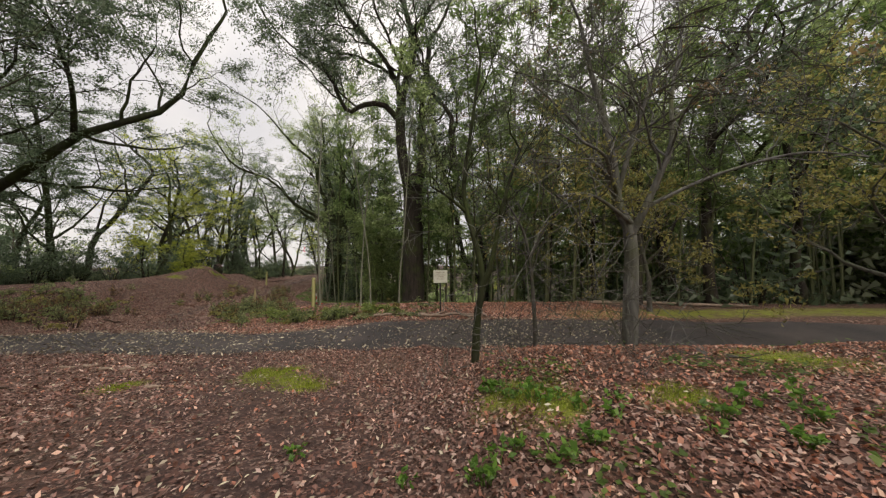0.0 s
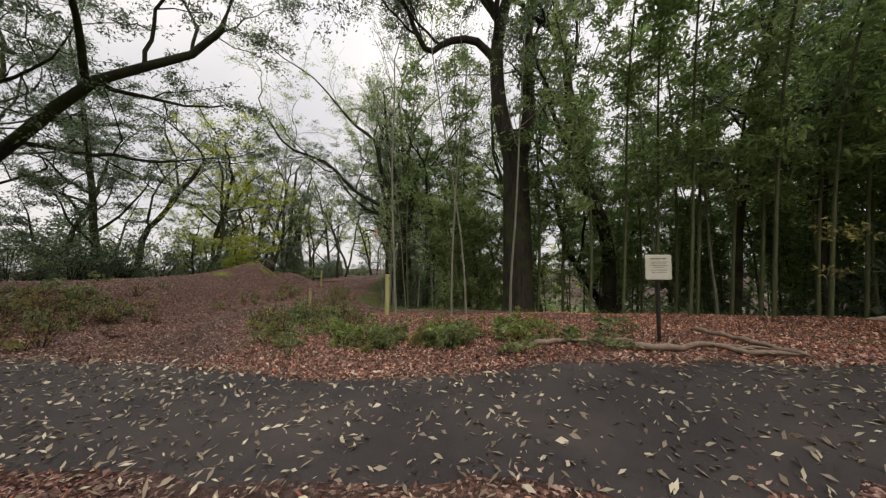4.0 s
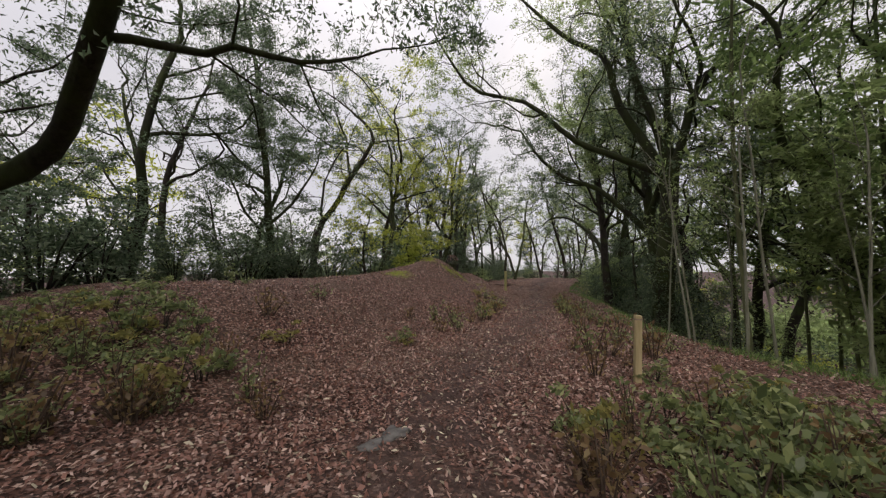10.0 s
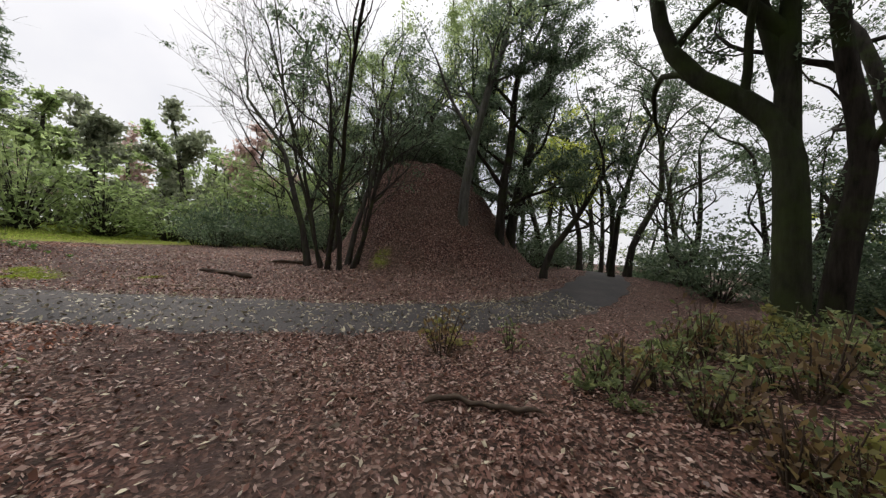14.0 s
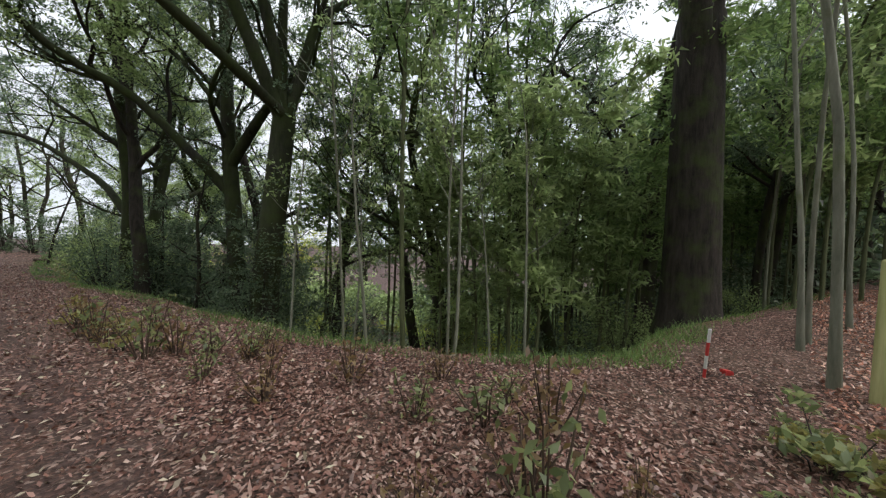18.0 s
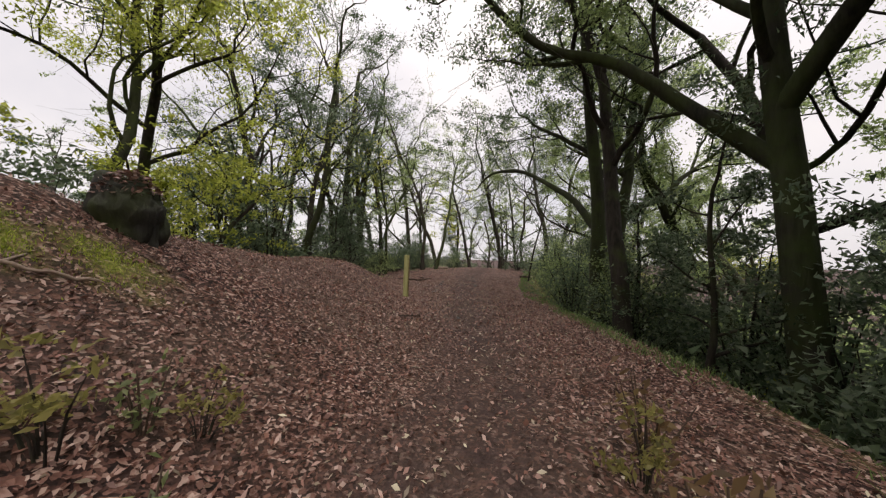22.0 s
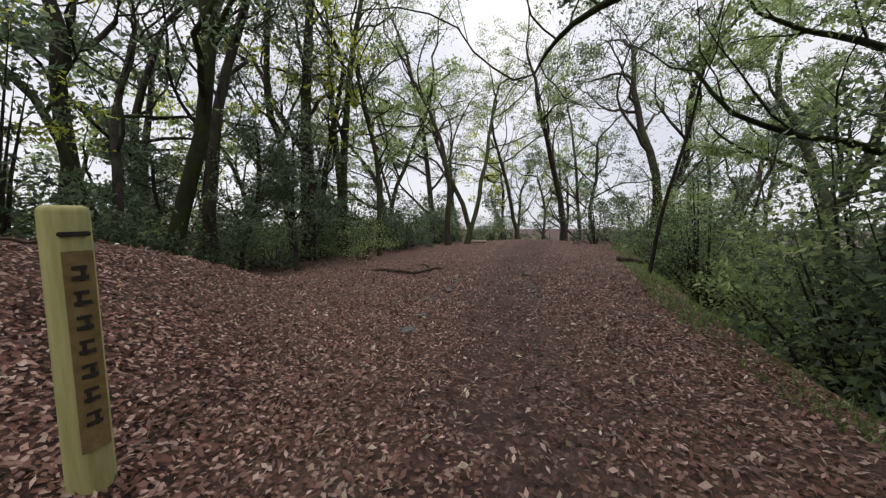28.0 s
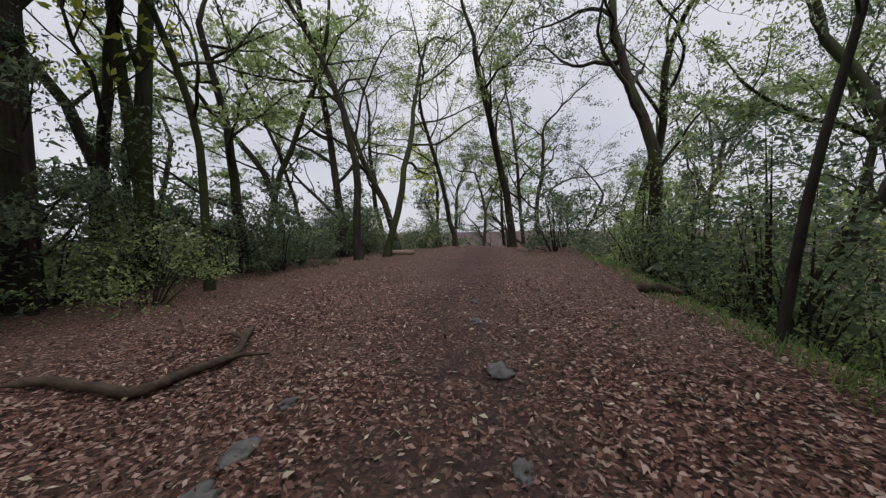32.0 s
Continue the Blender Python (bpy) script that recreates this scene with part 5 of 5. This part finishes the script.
def tape(x, y, z, yaw):
    bm = bmesh.new()
    pts = [(0.03 * math.sin(i * 1.3), 0.012 * math.cos(i * 2.1), -0.045 * i) for i in range(7)]
    prev = None
    for p in pts:
        row = [bm.verts.new((p[0] - 0.02, p[1], p[2])), bm.verts.new((p[0] + 0.02, p[1] + 0.008, p[2]))]
        if prev:
            bm.faces.new((prev[0], prev[1], row[1], row[0]))
        prev = row
    bmesh.ops.solidify(bm, geom=bm.faces[:], thickness=0.002)
    me = bpy.data.meshes.new("pink_tape")
    bm.to_mesh(me)
    bm.free()
    me.materials.append(M_PINK)
    ob = new("pink_tape", me)
    ob.matrix_basis = pose(x, y, z, 0, 0, yaw)
    tagged(ob, "strip of pink marking tape tied to a twig", "tape")


tape(-6.9, 16.2, 2.2, 20)

# ---------------------------------------------------------------- dead wood, stones and boulder


def dead_branch(name, label, pts, r0, r1, material, side=(), z_up=0.03):
    """A branch lying on the ground; pts in plan."""
    p = smooth_line([(x, y) for x, y in pts], 18)
    base = new(name)
    base.location = (*p[0], gz(*p[0]))
    z = ground_z(p[:, 0], p[:, 1]) + np.interp(np.linspace(0, 1, 18), [0, 1], [r0, r1]) * 0.5 + z_up * (0.6 + np.abs(np.sin(np.arange(18) * 0.9)))
    line = np.column_stack([p, z]) - np.array(base.location)
    rng = random.Random(len(name) + len(pts))
    rads = np.linspace(r0, r1, 18) * np.array([rng.uniform(0.85, 1.18) for _ in range(18)])
    rads[0], rads[-1] = rads[0] * 0.2, rads[-1] * 0.2
    v, f = tubes([(line, rads, 8)])
    part_mesh("stem", mesh_of("stem", v, f, material, True), base)
    for s, ang, ln in side:
        i = int(s * 17)
        d = line[min(i + 1, 17)] - line[max(i - 1, 0)]
        a = math.atan2(d[1], d[0]) + radians(ang)
        q = line[i]
        v, f = tubes([(np.array([q, q + [math.cos(a) * ln * 0.5, math.sin(a) * ln * 0.5, 0.05], q + [math.cos(a) * ln, math.sin(a) * ln, 0.02]]), [r1 * 0.9, r1 * 0.7, r1 * 0.3], 5)])
        part_mesh("side_branch", mesh_of("side_branch", v, f, material, True), base)
    return tagged(base, label, "branch")


dead_branch("fallen_branch", "crooked brown fallen branch lying on the path", [(-22.0, 40.48), (-21.69, 40.66), (-21.3, 40.68), (-20.95, 40.72), (-20.76, 40.85), (-20.82, 41.12), (-20.72, 41.5), (-21.05, 42.0), (-21.3, 42.4)], 0.05, 0.038, M_DEADWOOD, [(0.9, 60, 0.35), (0.75, -40, 0.5)])
dead_branch("fallen_log", "short dark log at the path's edge", [(-15.9, 45.7), (-15.5, 45.9), (-15.1, 45.8)], 0.09, 0.06, M_DEADWOOD)
dead_branch("fallen_log", "pale fallen log lying across the verge", [(-24.7, 52.9), (-24, 53.0), (-23.2, 53.1)], 0.13, 0.11, M_DEADPALE)
dead_branch("fallen_branch", "long pale barkless branch beside the notice board", [(1.2, 13.0), (1.25, 12.0), (1.3, 11.3), (1.37, 10.5)], 0.045, 0.035, M_DEADPALE)
dead_branch("fallen_branch", "pale forked branch beside the notice board", [(-1.0, 10.75), (-0.5, 10.85), (-0.1, 10.9), (0.45, 11.15), (0.65, 10.7), (1.3, 10.6)], 0.06, 0.035, M_DEADPALE, [(0.3, 50, 0.7), (0.6, -45, 0.8), (0.8, 60, 0.5)])
dead_branch("fallen_branch", "weathered branch in the leaf litter", [(-2.4, 10.9), (-1.9, 11.2), (-1.3, 11.25), (-0.6, 11.5)], 0.05, 0.03, M_DEADPALE, [(0.5, -50, 0.6)])
dead_branch("fallen_branch", "long thin pole lying along the edge of the bamboo", [(6.6, 15.2), (9.4, 14.4), (12.4, 13.2)], 0.09, 0.06, M_DEADPALE)
for k, (cx, cy) in enumerate([(-7.2, 6.6), (-7.55, 6.5), (-6.1, 6.2), (-5.95, 6.5), (-4.8, 5.3), (-6.6, 6.3)]):
    dead_branch("wood_chip", "pale split piece of wood on the trodden ground", [(cx, cy), (cx + 0.13, cy + 0.05 * (k % 3 - 1)), (cx + 0.27, cy + 0.02)], 0.035, 0.025, M_DEADPALE, (), 0.0)
dead_branch("fallen_branch", "dark fallen limb lying on leaves", [(-7.6, 5.0), (-7.0, 4.7), (-6.3, 4.2), (-5.7, 4.1)], 0.08, 0.04, M_DEADWOOD, [(0.4, 50, 0.6)])
dead_branch("fallen_branch", "thin brown stick lying in the leaves", [(-11.9, 12.15), (-12.15, 12.1), (-12.4, 12.27), (-12.6, 12.35), (-12.9, 12.45)], 0.03, 0.02, M_DEADWOOD)
dead_branch("fallen_branch", "pair of old branches at the foot of the bare clump", [(-8.1, 1.7), (-7.6, 1.6), (-7.0, 1.8)], 0.08, 0.05, M_DEADWOOD, [(0.5, 60, 0.9)])
dead_branch("fallen_branch", "bare crooked root-like branch on the leafy mound", [(-20.6, 33.4), (-20.9, 33.8), (-21.0, 34.3), (-21.4, 34.7)], 0.025, 0.012, M_DEADWOOD, [(0.3, 60, 0.5), (0.6, -50, 0.6)], 0.05)
dead_branch("fallen_branch", "pale curved stick on the mossy end of the mound", [(-22.7, 35.9), (-22.5, 36.3), (-22.2, 36.7)], 0.03, 0.018, M_DEADPALE, (), 0.06)
dead_branch("fallen_branch", "thin curved stick at the side of the path", [(-16.35, 30.6), (-16.5, 30.25), (-16.55, 29.9)], 0.022, 0.012, M_DEADWOOD)
dead_branch("fallen_branch", "old grey branch propped on the mossy mound", [(-17.6, 24.9), (-17.3, 25.2), (-17.15, 25.7)], 0.02, 0.012, M_DEADPALE, [(0.5, 70, 0.4)], 0.03)


def lump(name, label, x, y, sx, sy, sz, material, seed, category, rough=0.25, sink=0.3, cuts=4, parent=None):
    bm = bmesh.new()
    bmesh.ops.create_icosphere(bm, subdivisions=cuts, radius=1.0)
    for v in bm.verts:
        q = v.co + Vector((seed * 3.1, seed * 1.7, 0))
        k = 1 + rough * noise.noise(q * 1.3) + rough * 0.5 * noise.noise(q * 3.1) + rough * 0.2 * noise.noise(q * 8)
        v.co = Vector((v.co.x * sx * k, v.co.y * sy * k, v.co.z * sz * k))
    for f in bm.faces:
        f.smooth = True
    me = bpy.data.meshes.new(name)
    bm.to_mesh(me)
    bm.free()
    me.materials.append(material)
    ob = new(name, me)
    if parent is None:
        ob.location = (x, y, gz(x, y) + sz * (1 - 2 * sink))
        tagged(ob, label, category)
    return ob


def rough_boulder(x, y, sx, sy, sz):
    """An undercut angular rock with a cap of leaves."""
    base = new("boulder")
    base.location = (x, y, gz(x, y) - 0.1)
    bm = bmesh.new()
    bmesh.ops.create_icosphere(bm, subdivisions=5, radius=1.0)
    for v in bm.verts:
        q = v.co * 1.1 + Vector((4.2, 1.3, 0.7))
        dist = noise.voronoi(q * 1.6)[0]
        k = 0.9 + 0.2 * (dist[1] - dist[0]) + 0.2 * noise.noise(q * 1.2) + 0.06 * noise.noise(q * 5) + 0.03 * noise.noise(q * 14)
        # the hollow under the rock's brow, on the side of the path
        face = max(0.0, v.co.x * 0.8 - v.co.y * 0.6)
        hollow = 1 - 0.36 * face * max(0.0, min(1.0, (0.25 - v.co.z) * 3))
        v.co = Vector((v.co.x * k * sx * hollow, v.co.y * k * sy * hollow, (v.co.z * k + 0.28) * sz))
    for face in bm.faces:
        face.smooth = True
    part("rock", bm, M_ROCK, base)
    rs = np.random.RandomState(4)
    n = 420
    a, r = rs.uniform(0, 6.28, n), np.sqrt(rs.uniform(0, 1, n)) * 0.85
    c = np.column_stack([np.cos(a) * r * sx, np.sin(a) * r * sy, sz * (0.3 + 0.95 * np.sqrt(1 - r ** 2)) + rs.uniform(-0.02, 0.03, n)])
    v, f = leaf_cards(rs, c, 0.07, 0.035, 0.75)
    tagged(part_mesh("leaf_cap", mesh_of("leaf_cap", v, f, M_LITTER), base, "cap of fallen leaves"), kind="stuff")
    tagged(base, "dark boulder hollow below, capped with leaves and moss", "boulder")


rough_boulder(-18.1, 26.3, 0.34, 0.36, 0.6)
STONES = [(-19.52, 40.99), (-19.37, 40.42), (-19.23, 40.05), (-19.1, 39.58), (-19.0, 39.23), (-19.0, 38.57), (-18.7, 44.4), (-18.45, 43.3), (-17.95, 41.9), (-17.7, 40.75), (-17.58, 40.4), (-17.44, 39.93),
          (-17.34, 39.5), (-18.64, 37.65), (-18.45, 36.95), (-18.9, 46), (-12.05, 14.47), (-12.03, 14.78), (-15.8, 31.6)]
for k, (sx, sy) in enumerate(STONES):
    r = 0.06 + 0.022 * (k % 3)
    lump("flat_stone", "flat grey stone half sunk in the path", sx, sy, r * 1.0, r * 1.4, 0.03, M_STONE, 20 + k, "stone", 0.8, 0.44, 3)

# ---------------------------------------------------------------- low plants beside the path
LOW = []
rng_l = random.Random(91)


def low_spots(n, cx, cy, sx, sy, turn=0.0):
    out = []
    for _ in range(n):
        a, b = rng_l.gauss(0, sx), rng_l.gauss(0, sy)
        c, s = math.cos(radians(turn)), math.sin(radians(turn))
        p = (cx + a * c - b * s, cy + a * s + b * c)
        if float(line_distance(np.array(p[0]), np.array(p[1]), WALK[::3])) > 1.25 and float(line_distance(np.array(p[0]), np.array(p[1]), ROAD[::3])) > 1.6:
            out.append(p)
    return out


LOW += low_spots(58, -8.4, 13.6, 1.9, 1.8, 40)
LOW += low_spots(26, -8.9, 16.0, 0.9, 0.9)
LOW += low_spots(26, -4.8, 12.3, 1.6, 0.6)
LOW += low_spots(12, -3.0, 11.6, 1.2, 0.5)
LOW += low_spots(34, -15.6, 12.6, 1.1, 0.8)
LOW += low_spots(14, -16.8, 14.4, 0.9, 1.4)
LOW += low_spots(9, -13.6, 18.9, 0.5, 1.2)
for k in range(4):
    b = bush("low_shrub", ("low green leafy shrub in the leaf litter", "low olive-brown shrub in the leaf litter")[k == 1], 0.62, 0.45, 200, 0.084, 0.038, (M_LEAF_SHRUB, M_LEAF_OLIVE, M_LEAF_SHRUB, M_LEAF_SHRUB)[k], 500 + k, group="low shrubs by the path")
    strew(b, LOW[k::4], random.Random(70 + k), 0.6, 1.25, 0.02)

STALKS = low_spots(34, -15.0, 13.0, 1.2, 1.5) + low_spots(40, -8.9, 14.2, 1.4, 1.5) + low_spots(10, -11.2, 23.2, 0.4, 1.6, 20) + low_spots(10, -14.4, 20.8, 0.7, 1.6) + low_spots(10, -9.6, 15.6, 0.9, 0.9) + low_spots(10, -16.2, 11.6, 1.2, 0.6) + low_spots(8, -10.4, 19.4, 0.6, 0.7)


def dry_stalks(seed):
    rng = random.Random(seed)
    rs = np.random.RandomState(seed)
    base = new("dry_shrub")
    lines, cs = [], []
    for _ in range(9):
        a, t, h = rng.uniform(0, 6.28), rng.uniform(0.05, 0.25), rng.uniform(0.14, 0.4)
        e = np.array([math.cos(a) * t, math.sin(a) * t, h])
        lines.append((np.array([(0.03 * math.cos(a), 0.03 * math.sin(a), -0.03), e * [0.6, 0.6, 0.5], e]), [0.008, 0.006, 0.003], 4))
        cs.append(e * rs.uniform(0.4, 1, (9, 1)) + rs.normal(size=(9, 3)) * 0.045)
    v, f = tubes(lines)
    tagged(part_mesh("stemwork", mesh_of("stemwork", v, f, M_DEADWOOD), base), kind="stuff")
    v, f = leaf_cards(rs, np.vstack(cs), 0.06, 0.028)
    tagged(part_mesh("foliage", mesh_of("foliage", v, f, (M_LEAF_SHRUB, M_LEAF_RUST)[seed % 2]), base), kind="stuff")
    return tagged(base, "small half-dry shrub with upright brown stems", "shrub", "half-dry shrubs")


STALKS += [(-15.9, 25.3), (-12.9, 26.8), (-15.0, 24.1), (-12.85, 25.7), (-12.7, 25.1), (-14.5, 23.2), (-14.4, 21.7), (-12.6, 24.8), (-11.75, 22.5), (-11.4, 21.4), (-12.2, 23.7), (-15.2, 23.3)]
for k in range(4):
    strew(dry_stalks(600 + k), STALKS[k::4], random.Random(80 + k), 0.9, 1.6, 0.01)
SHRUBS = [(-6.6, 12.5), (-6.3, 12.2), (-5.75, 12.1), (-5.5, 11.9), (-4.1, 11.8), (-3.9, 11.5), (-2.75, 12.0), (-2.5, 11.8), (-2.2, 11.7), (-1.9, 11.5), (-2.6, 11.5)]
for k in range(2):
    b = bush("glossy_shrub", "low rounded evergreen shrub with fresh glossy leaves", 0.75, 0.6, 420, 0.075, 0.036, M_LEAF_FRESH, 530 + k, group="evergreen shrubs on the verge")
    strew(b, SHRUBS[k::2], random.Random(60 + k), 0.75, 1.15, 0.02)
verge = bush("verge_shrub", "small leafy shrub beside the trodden path", 0.5, 0.5, 240, 0.06, 0.026, M_LEAF_OLIVE, 520, group="shrubs beside the path")
strew(verge, [(-15.7, 25.5), (-13.0, 26.5), (-14.8, 24.3), (-12.5, 25.2), (-14.7, 23.0), (-14.3, 22.1), (-12.4, 24.3), (-15.9, 24.9)], random.Random(3), 0.7, 1.2, 0.01)

# ---------------------------------------------------------------- fallen leaves and grass, beyond counting


def lying(rs, xy, length, width, lift, roll=0.35):
    n = len(xy)
    z = ground_z(xy[:, 0], xy[:, 1]) + rs.uniform(0.004, lift, n)
    c = np.column_stack([xy, z])
    a = rs.uniform(0, 6.28, n)
    al = np.column_stack([np.cos(a), np.sin(a), rs.normal(0, roll * 0.6, n)])
    wb = np.column_stack([-np.sin(a), np.cos(a), rs.normal(0, roll, n)])
    size = rs.uniform(0.45, 1.4, (n, 1))
    la, wb = al * size * length / 2, wb * size * width / 2
    rise = np.zeros((n, 3))
    rise[:, 2] = np.abs(rs.normal(0, 1, n)) * width * 0.22
    v = np.stack([c - la, c + wb + rise, c + la + rise * 0.4, c - wb + rise], 1).reshape(-1, 3)
    return v, np.arange(4 * n).reshape(-1, 4)


def along_walk(rs, n, side, lo=0, hi=160):
    i = rs.uniform(lo, hi - 1.01, n)
    k = i.astype(int)
    p = WALK[k] + (WALK[k + 1] - WALK[k]) * (i - k)[:, None]
    return p + np.column_stack([rs.normal(0, side, n), rs.normal(0, side, n)])


def off_moss(xy):
    free = np.ones(len(xy), bool)
    for cx, cy, rr in MOSS_SPOTS:
        free &= np.hypot(xy[:, 0] - cx, xy[:, 1] - cy) > rr * (0.62 + 0.25 * np.sin(5 * np.arctan2(xy[:, 1] - cy, xy[:, 0] - cx) + cx))
    return free


rs_l = np.random.RandomState(12)
xy = along_walk(rs_l, 250000, 2.7, 4, 132)
dw = line_distance(xy[:, 0], xy[:, 1], WALK[::2])
dr = line_distance(xy[:, 0], xy[:, 1], ROAD[::2])
keep = (rs_l.uniform(size=len(xy)) < np.clip(0.12 + dw * 0.55, 0, 1)) & ((dr > 1.25) | (rs_l.uniform(size=len(xy)) < 0.16)) & (beyond_edge(xy[:, 0], xy[:, 1]) < 0.4)
keep &= off_moss(xy) & ((xy[:, 0] > -0.6) | (xy[:, 1] > 7) | (rs_l.uniform(size=len(xy)) < 0.5))
v, f = lying(rs_l, xy[keep], 0.05, 0.021, 0.03, 0.75)
tagged(new("leaf_litter", mesh_of("leaf_litter", v, f, M_LITTER)), "thick layer of reddish-brown fallen leaves", "leaf litter", kind="stuff")
xy = along_walk(rs_l, 11000, 2.5, 4, 132)
v, f = lying(rs_l, xy[beyond_edge(xy[:, 0], xy[:, 1]) < 0.4], 0.062, 0.022, 0.03, 0.5)
tagged(new("pale_leaves", mesh_of("pale_leaves", v, f, M_LITTER_PALE)), "scattered pale curled fallen leaves", "leaf litter", kind="stuff")
xy = np.column_stack([rs_l.uniform(-8, 7, 90000), rs_l.uniform(-1.5, 17.5, 90000)])
xy = xy[(rs_l.uniform(size=90000) < 0.12 + 0.88 * np.maximum(ease((xy[:, 0] + 0.2) / 1.6), ease((xy[:, 1] - 9) / 1))) & (line_distance(xy[:, 0], xy[:, 1], ROAD[::2]) > 1.2)]
xy = xy[(beyond_edge(xy[:, 0], xy[:, 1]) < 0.2) & off_moss(xy)]
v, f = lying(rs_l, xy, 0.05, 0.022, 0.03, 0.75)
tagged(new("bank_leaves", mesh_of("bank_leaves", v, f, M_LITTER_RED)), "reddish-brown fallen leaves on the bank", "leaf litter", kind="stuff")


xy = np.column_stack([rs_l.normal(-12.3, 3.6, 22000), rs_l.normal(1.5, 3.4, 22000)])
xy = xy[line_distance(xy[:, 0], xy[:, 1], ROAD[::2]) > 1.0]
v, f = lying(rs_l, xy, 0.085, 0.036, 0.03, 0.5)
tagged(new("hill_leaves", mesh_of("hill_leaves", v, f, M_LITTER)), "fallen brown leaves on the steep hill", "leaf litter", kind="stuff")
i = rs_l.uniform(45, 125, 5600)
k = i.astype(int)
xy = ROAD[k] + (ROAD[k + 1] - ROAD[k]) * (i - k)[:, None] + np.column_stack([rs_l.normal(0, 0.1, 5600), rs_l.uniform(-1.4, 1.4, 5600)])
v, f = lying(rs_l, xy, 0.082, 0.027, 0.014, 0.6)
v[:, 2] += 0.035
tagged(new("road_leaves", mesh_of("road_leaves", v, f, M_LITTER_PALE)), "pale curled leaves strewn over the lane", "leaf litter", kind="stuff")


def blades(rs, xy, height, width, lean=0.4):
    n = len(xy)
    z = ground_z(xy[:, 0], xy[:, 1])
    c = np.column_stack([xy, z])
    a = rs.uniform(0, 6.28, n)
    w = np.column_stack([np.cos(a), np.sin(a), np.zeros(n)]) * width / 2
    h = height * rs.uniform(0.4, 1.2, (n, 1))
    tip = c + np.column_stack([rs.normal(0, lean, n), rs.normal(0, lean, n), np.ones(n)]) * h
    v = np.stack([c - w, c + w, tip], 1).reshape(-1, 3)
    return v, np.arange(3 * n).reshape(-1, 3)


e = smooth_line(EDGE[2:13], 400)
pick = rs_l.randint(0, 400, 17000)
xy = e[pick] + rs_l.normal(size=(17000, 2)) * 0.5
xy = xy[(beyond_edge(xy[:, 0], xy[:, 1]) > -0.15) & (np.sin(xy[:, 0] * 2.3) + np.cos(xy[:, 1] * 1.9) + rs_l.normal(0, 0.5, len(xy)) > -0.7)]
v, f = blades(rs_l, xy, 0.15, 0.016, 0.6)
tagged(new("edge_grass", mesh_of("edge_grass", v, f, M_VERGE)), "fresh green grass and weeds along the brink", "grass", kind="stuff")
xy = np.column_stack([rs_l.uniform(0.6, 7, 5000), rs_l.normal(3.6, 1.2, 5000)])
xy = xy[np.sin(xy[:, 0] * 2.2) + np.cos(xy[:, 1] * 3.1) > 0.5]
v, f = lying(rs_l, xy, 0.06, 0.045, 0.09, 0.3)
tagged(new("moss_tufts", mesh_of("moss_tufts", *blades(rs_l, np.vstack([np.array([(cx, cy)]) + rs_l.normal(size=(700, 2)) * rr * 0.42 for cx, cy, rr in MOSS_SPOTS]), 0.03, 0.012), M_TUFT)), "tufts of bright moss and grass", "moss", kind="stuff")
tagged(new("bank_weeds", mesh_of("bank_weeds", v, f, M_GRASS)), "patches of fresh green weeds on the bank", "weeds", kind="stuff")

WEEDS = [(-0.3, 2.46), (0.17, 2.36), (0.28, 2.3), (0.78, 2.42), (1.13, 2.5), (0.6, 3.8), (0.87, 3.4), (0.95, 3.25), (2.27, 2.7), (3.1, 2.9), (2.5, 2.3), (0.4, 2.5), (-1.33, 2.93), (0.7, 3.55), (1.2, 3.0), (1.45, 2.8),
         (2.6, 2.9), (2.0, 2.5), (0.5, 3.95), (1.1, 3.3), (2.9, 2.6), (3.4, 3.2), (0.55, 2.6), (1.6, 3.1)]
for k in range(2):
    w = bush("weed", "small bright green broad-leaved weed in the leaf litter", 0.22, 0.1, (34, 26)[k], 0.07, 0.042, M_WEED, 640 + k, category="weed", group="green weeds on the bank", bark=M_WEED)
    strew(w, WEEDS[k::2], random.Random(90 + k), 0.7, 1.4, 0.0)
n = 26000
xy = np.column_stack([rs_l.uniform(5.5, 34, n), rs_l.uniform(-20, 3.2, n)])
xy = xy[(line_distance(xy[:, 0], xy[:, 1], ROAD[::3]) > 1.7) & (xy[:, 0] + 0.5 * (1 - xy[:, 1]) > 6.5) & (xy[:, 1] < 3.0)]
v, f = blades(rs_l, xy, 0.16, 0.035, 0.5)
tagged(new("lawn_grass", mesh_of("lawn_grass", v, f, M_LAWN)), "fresh yellow-green grass of the open lawn", "grass", kind="stuff")
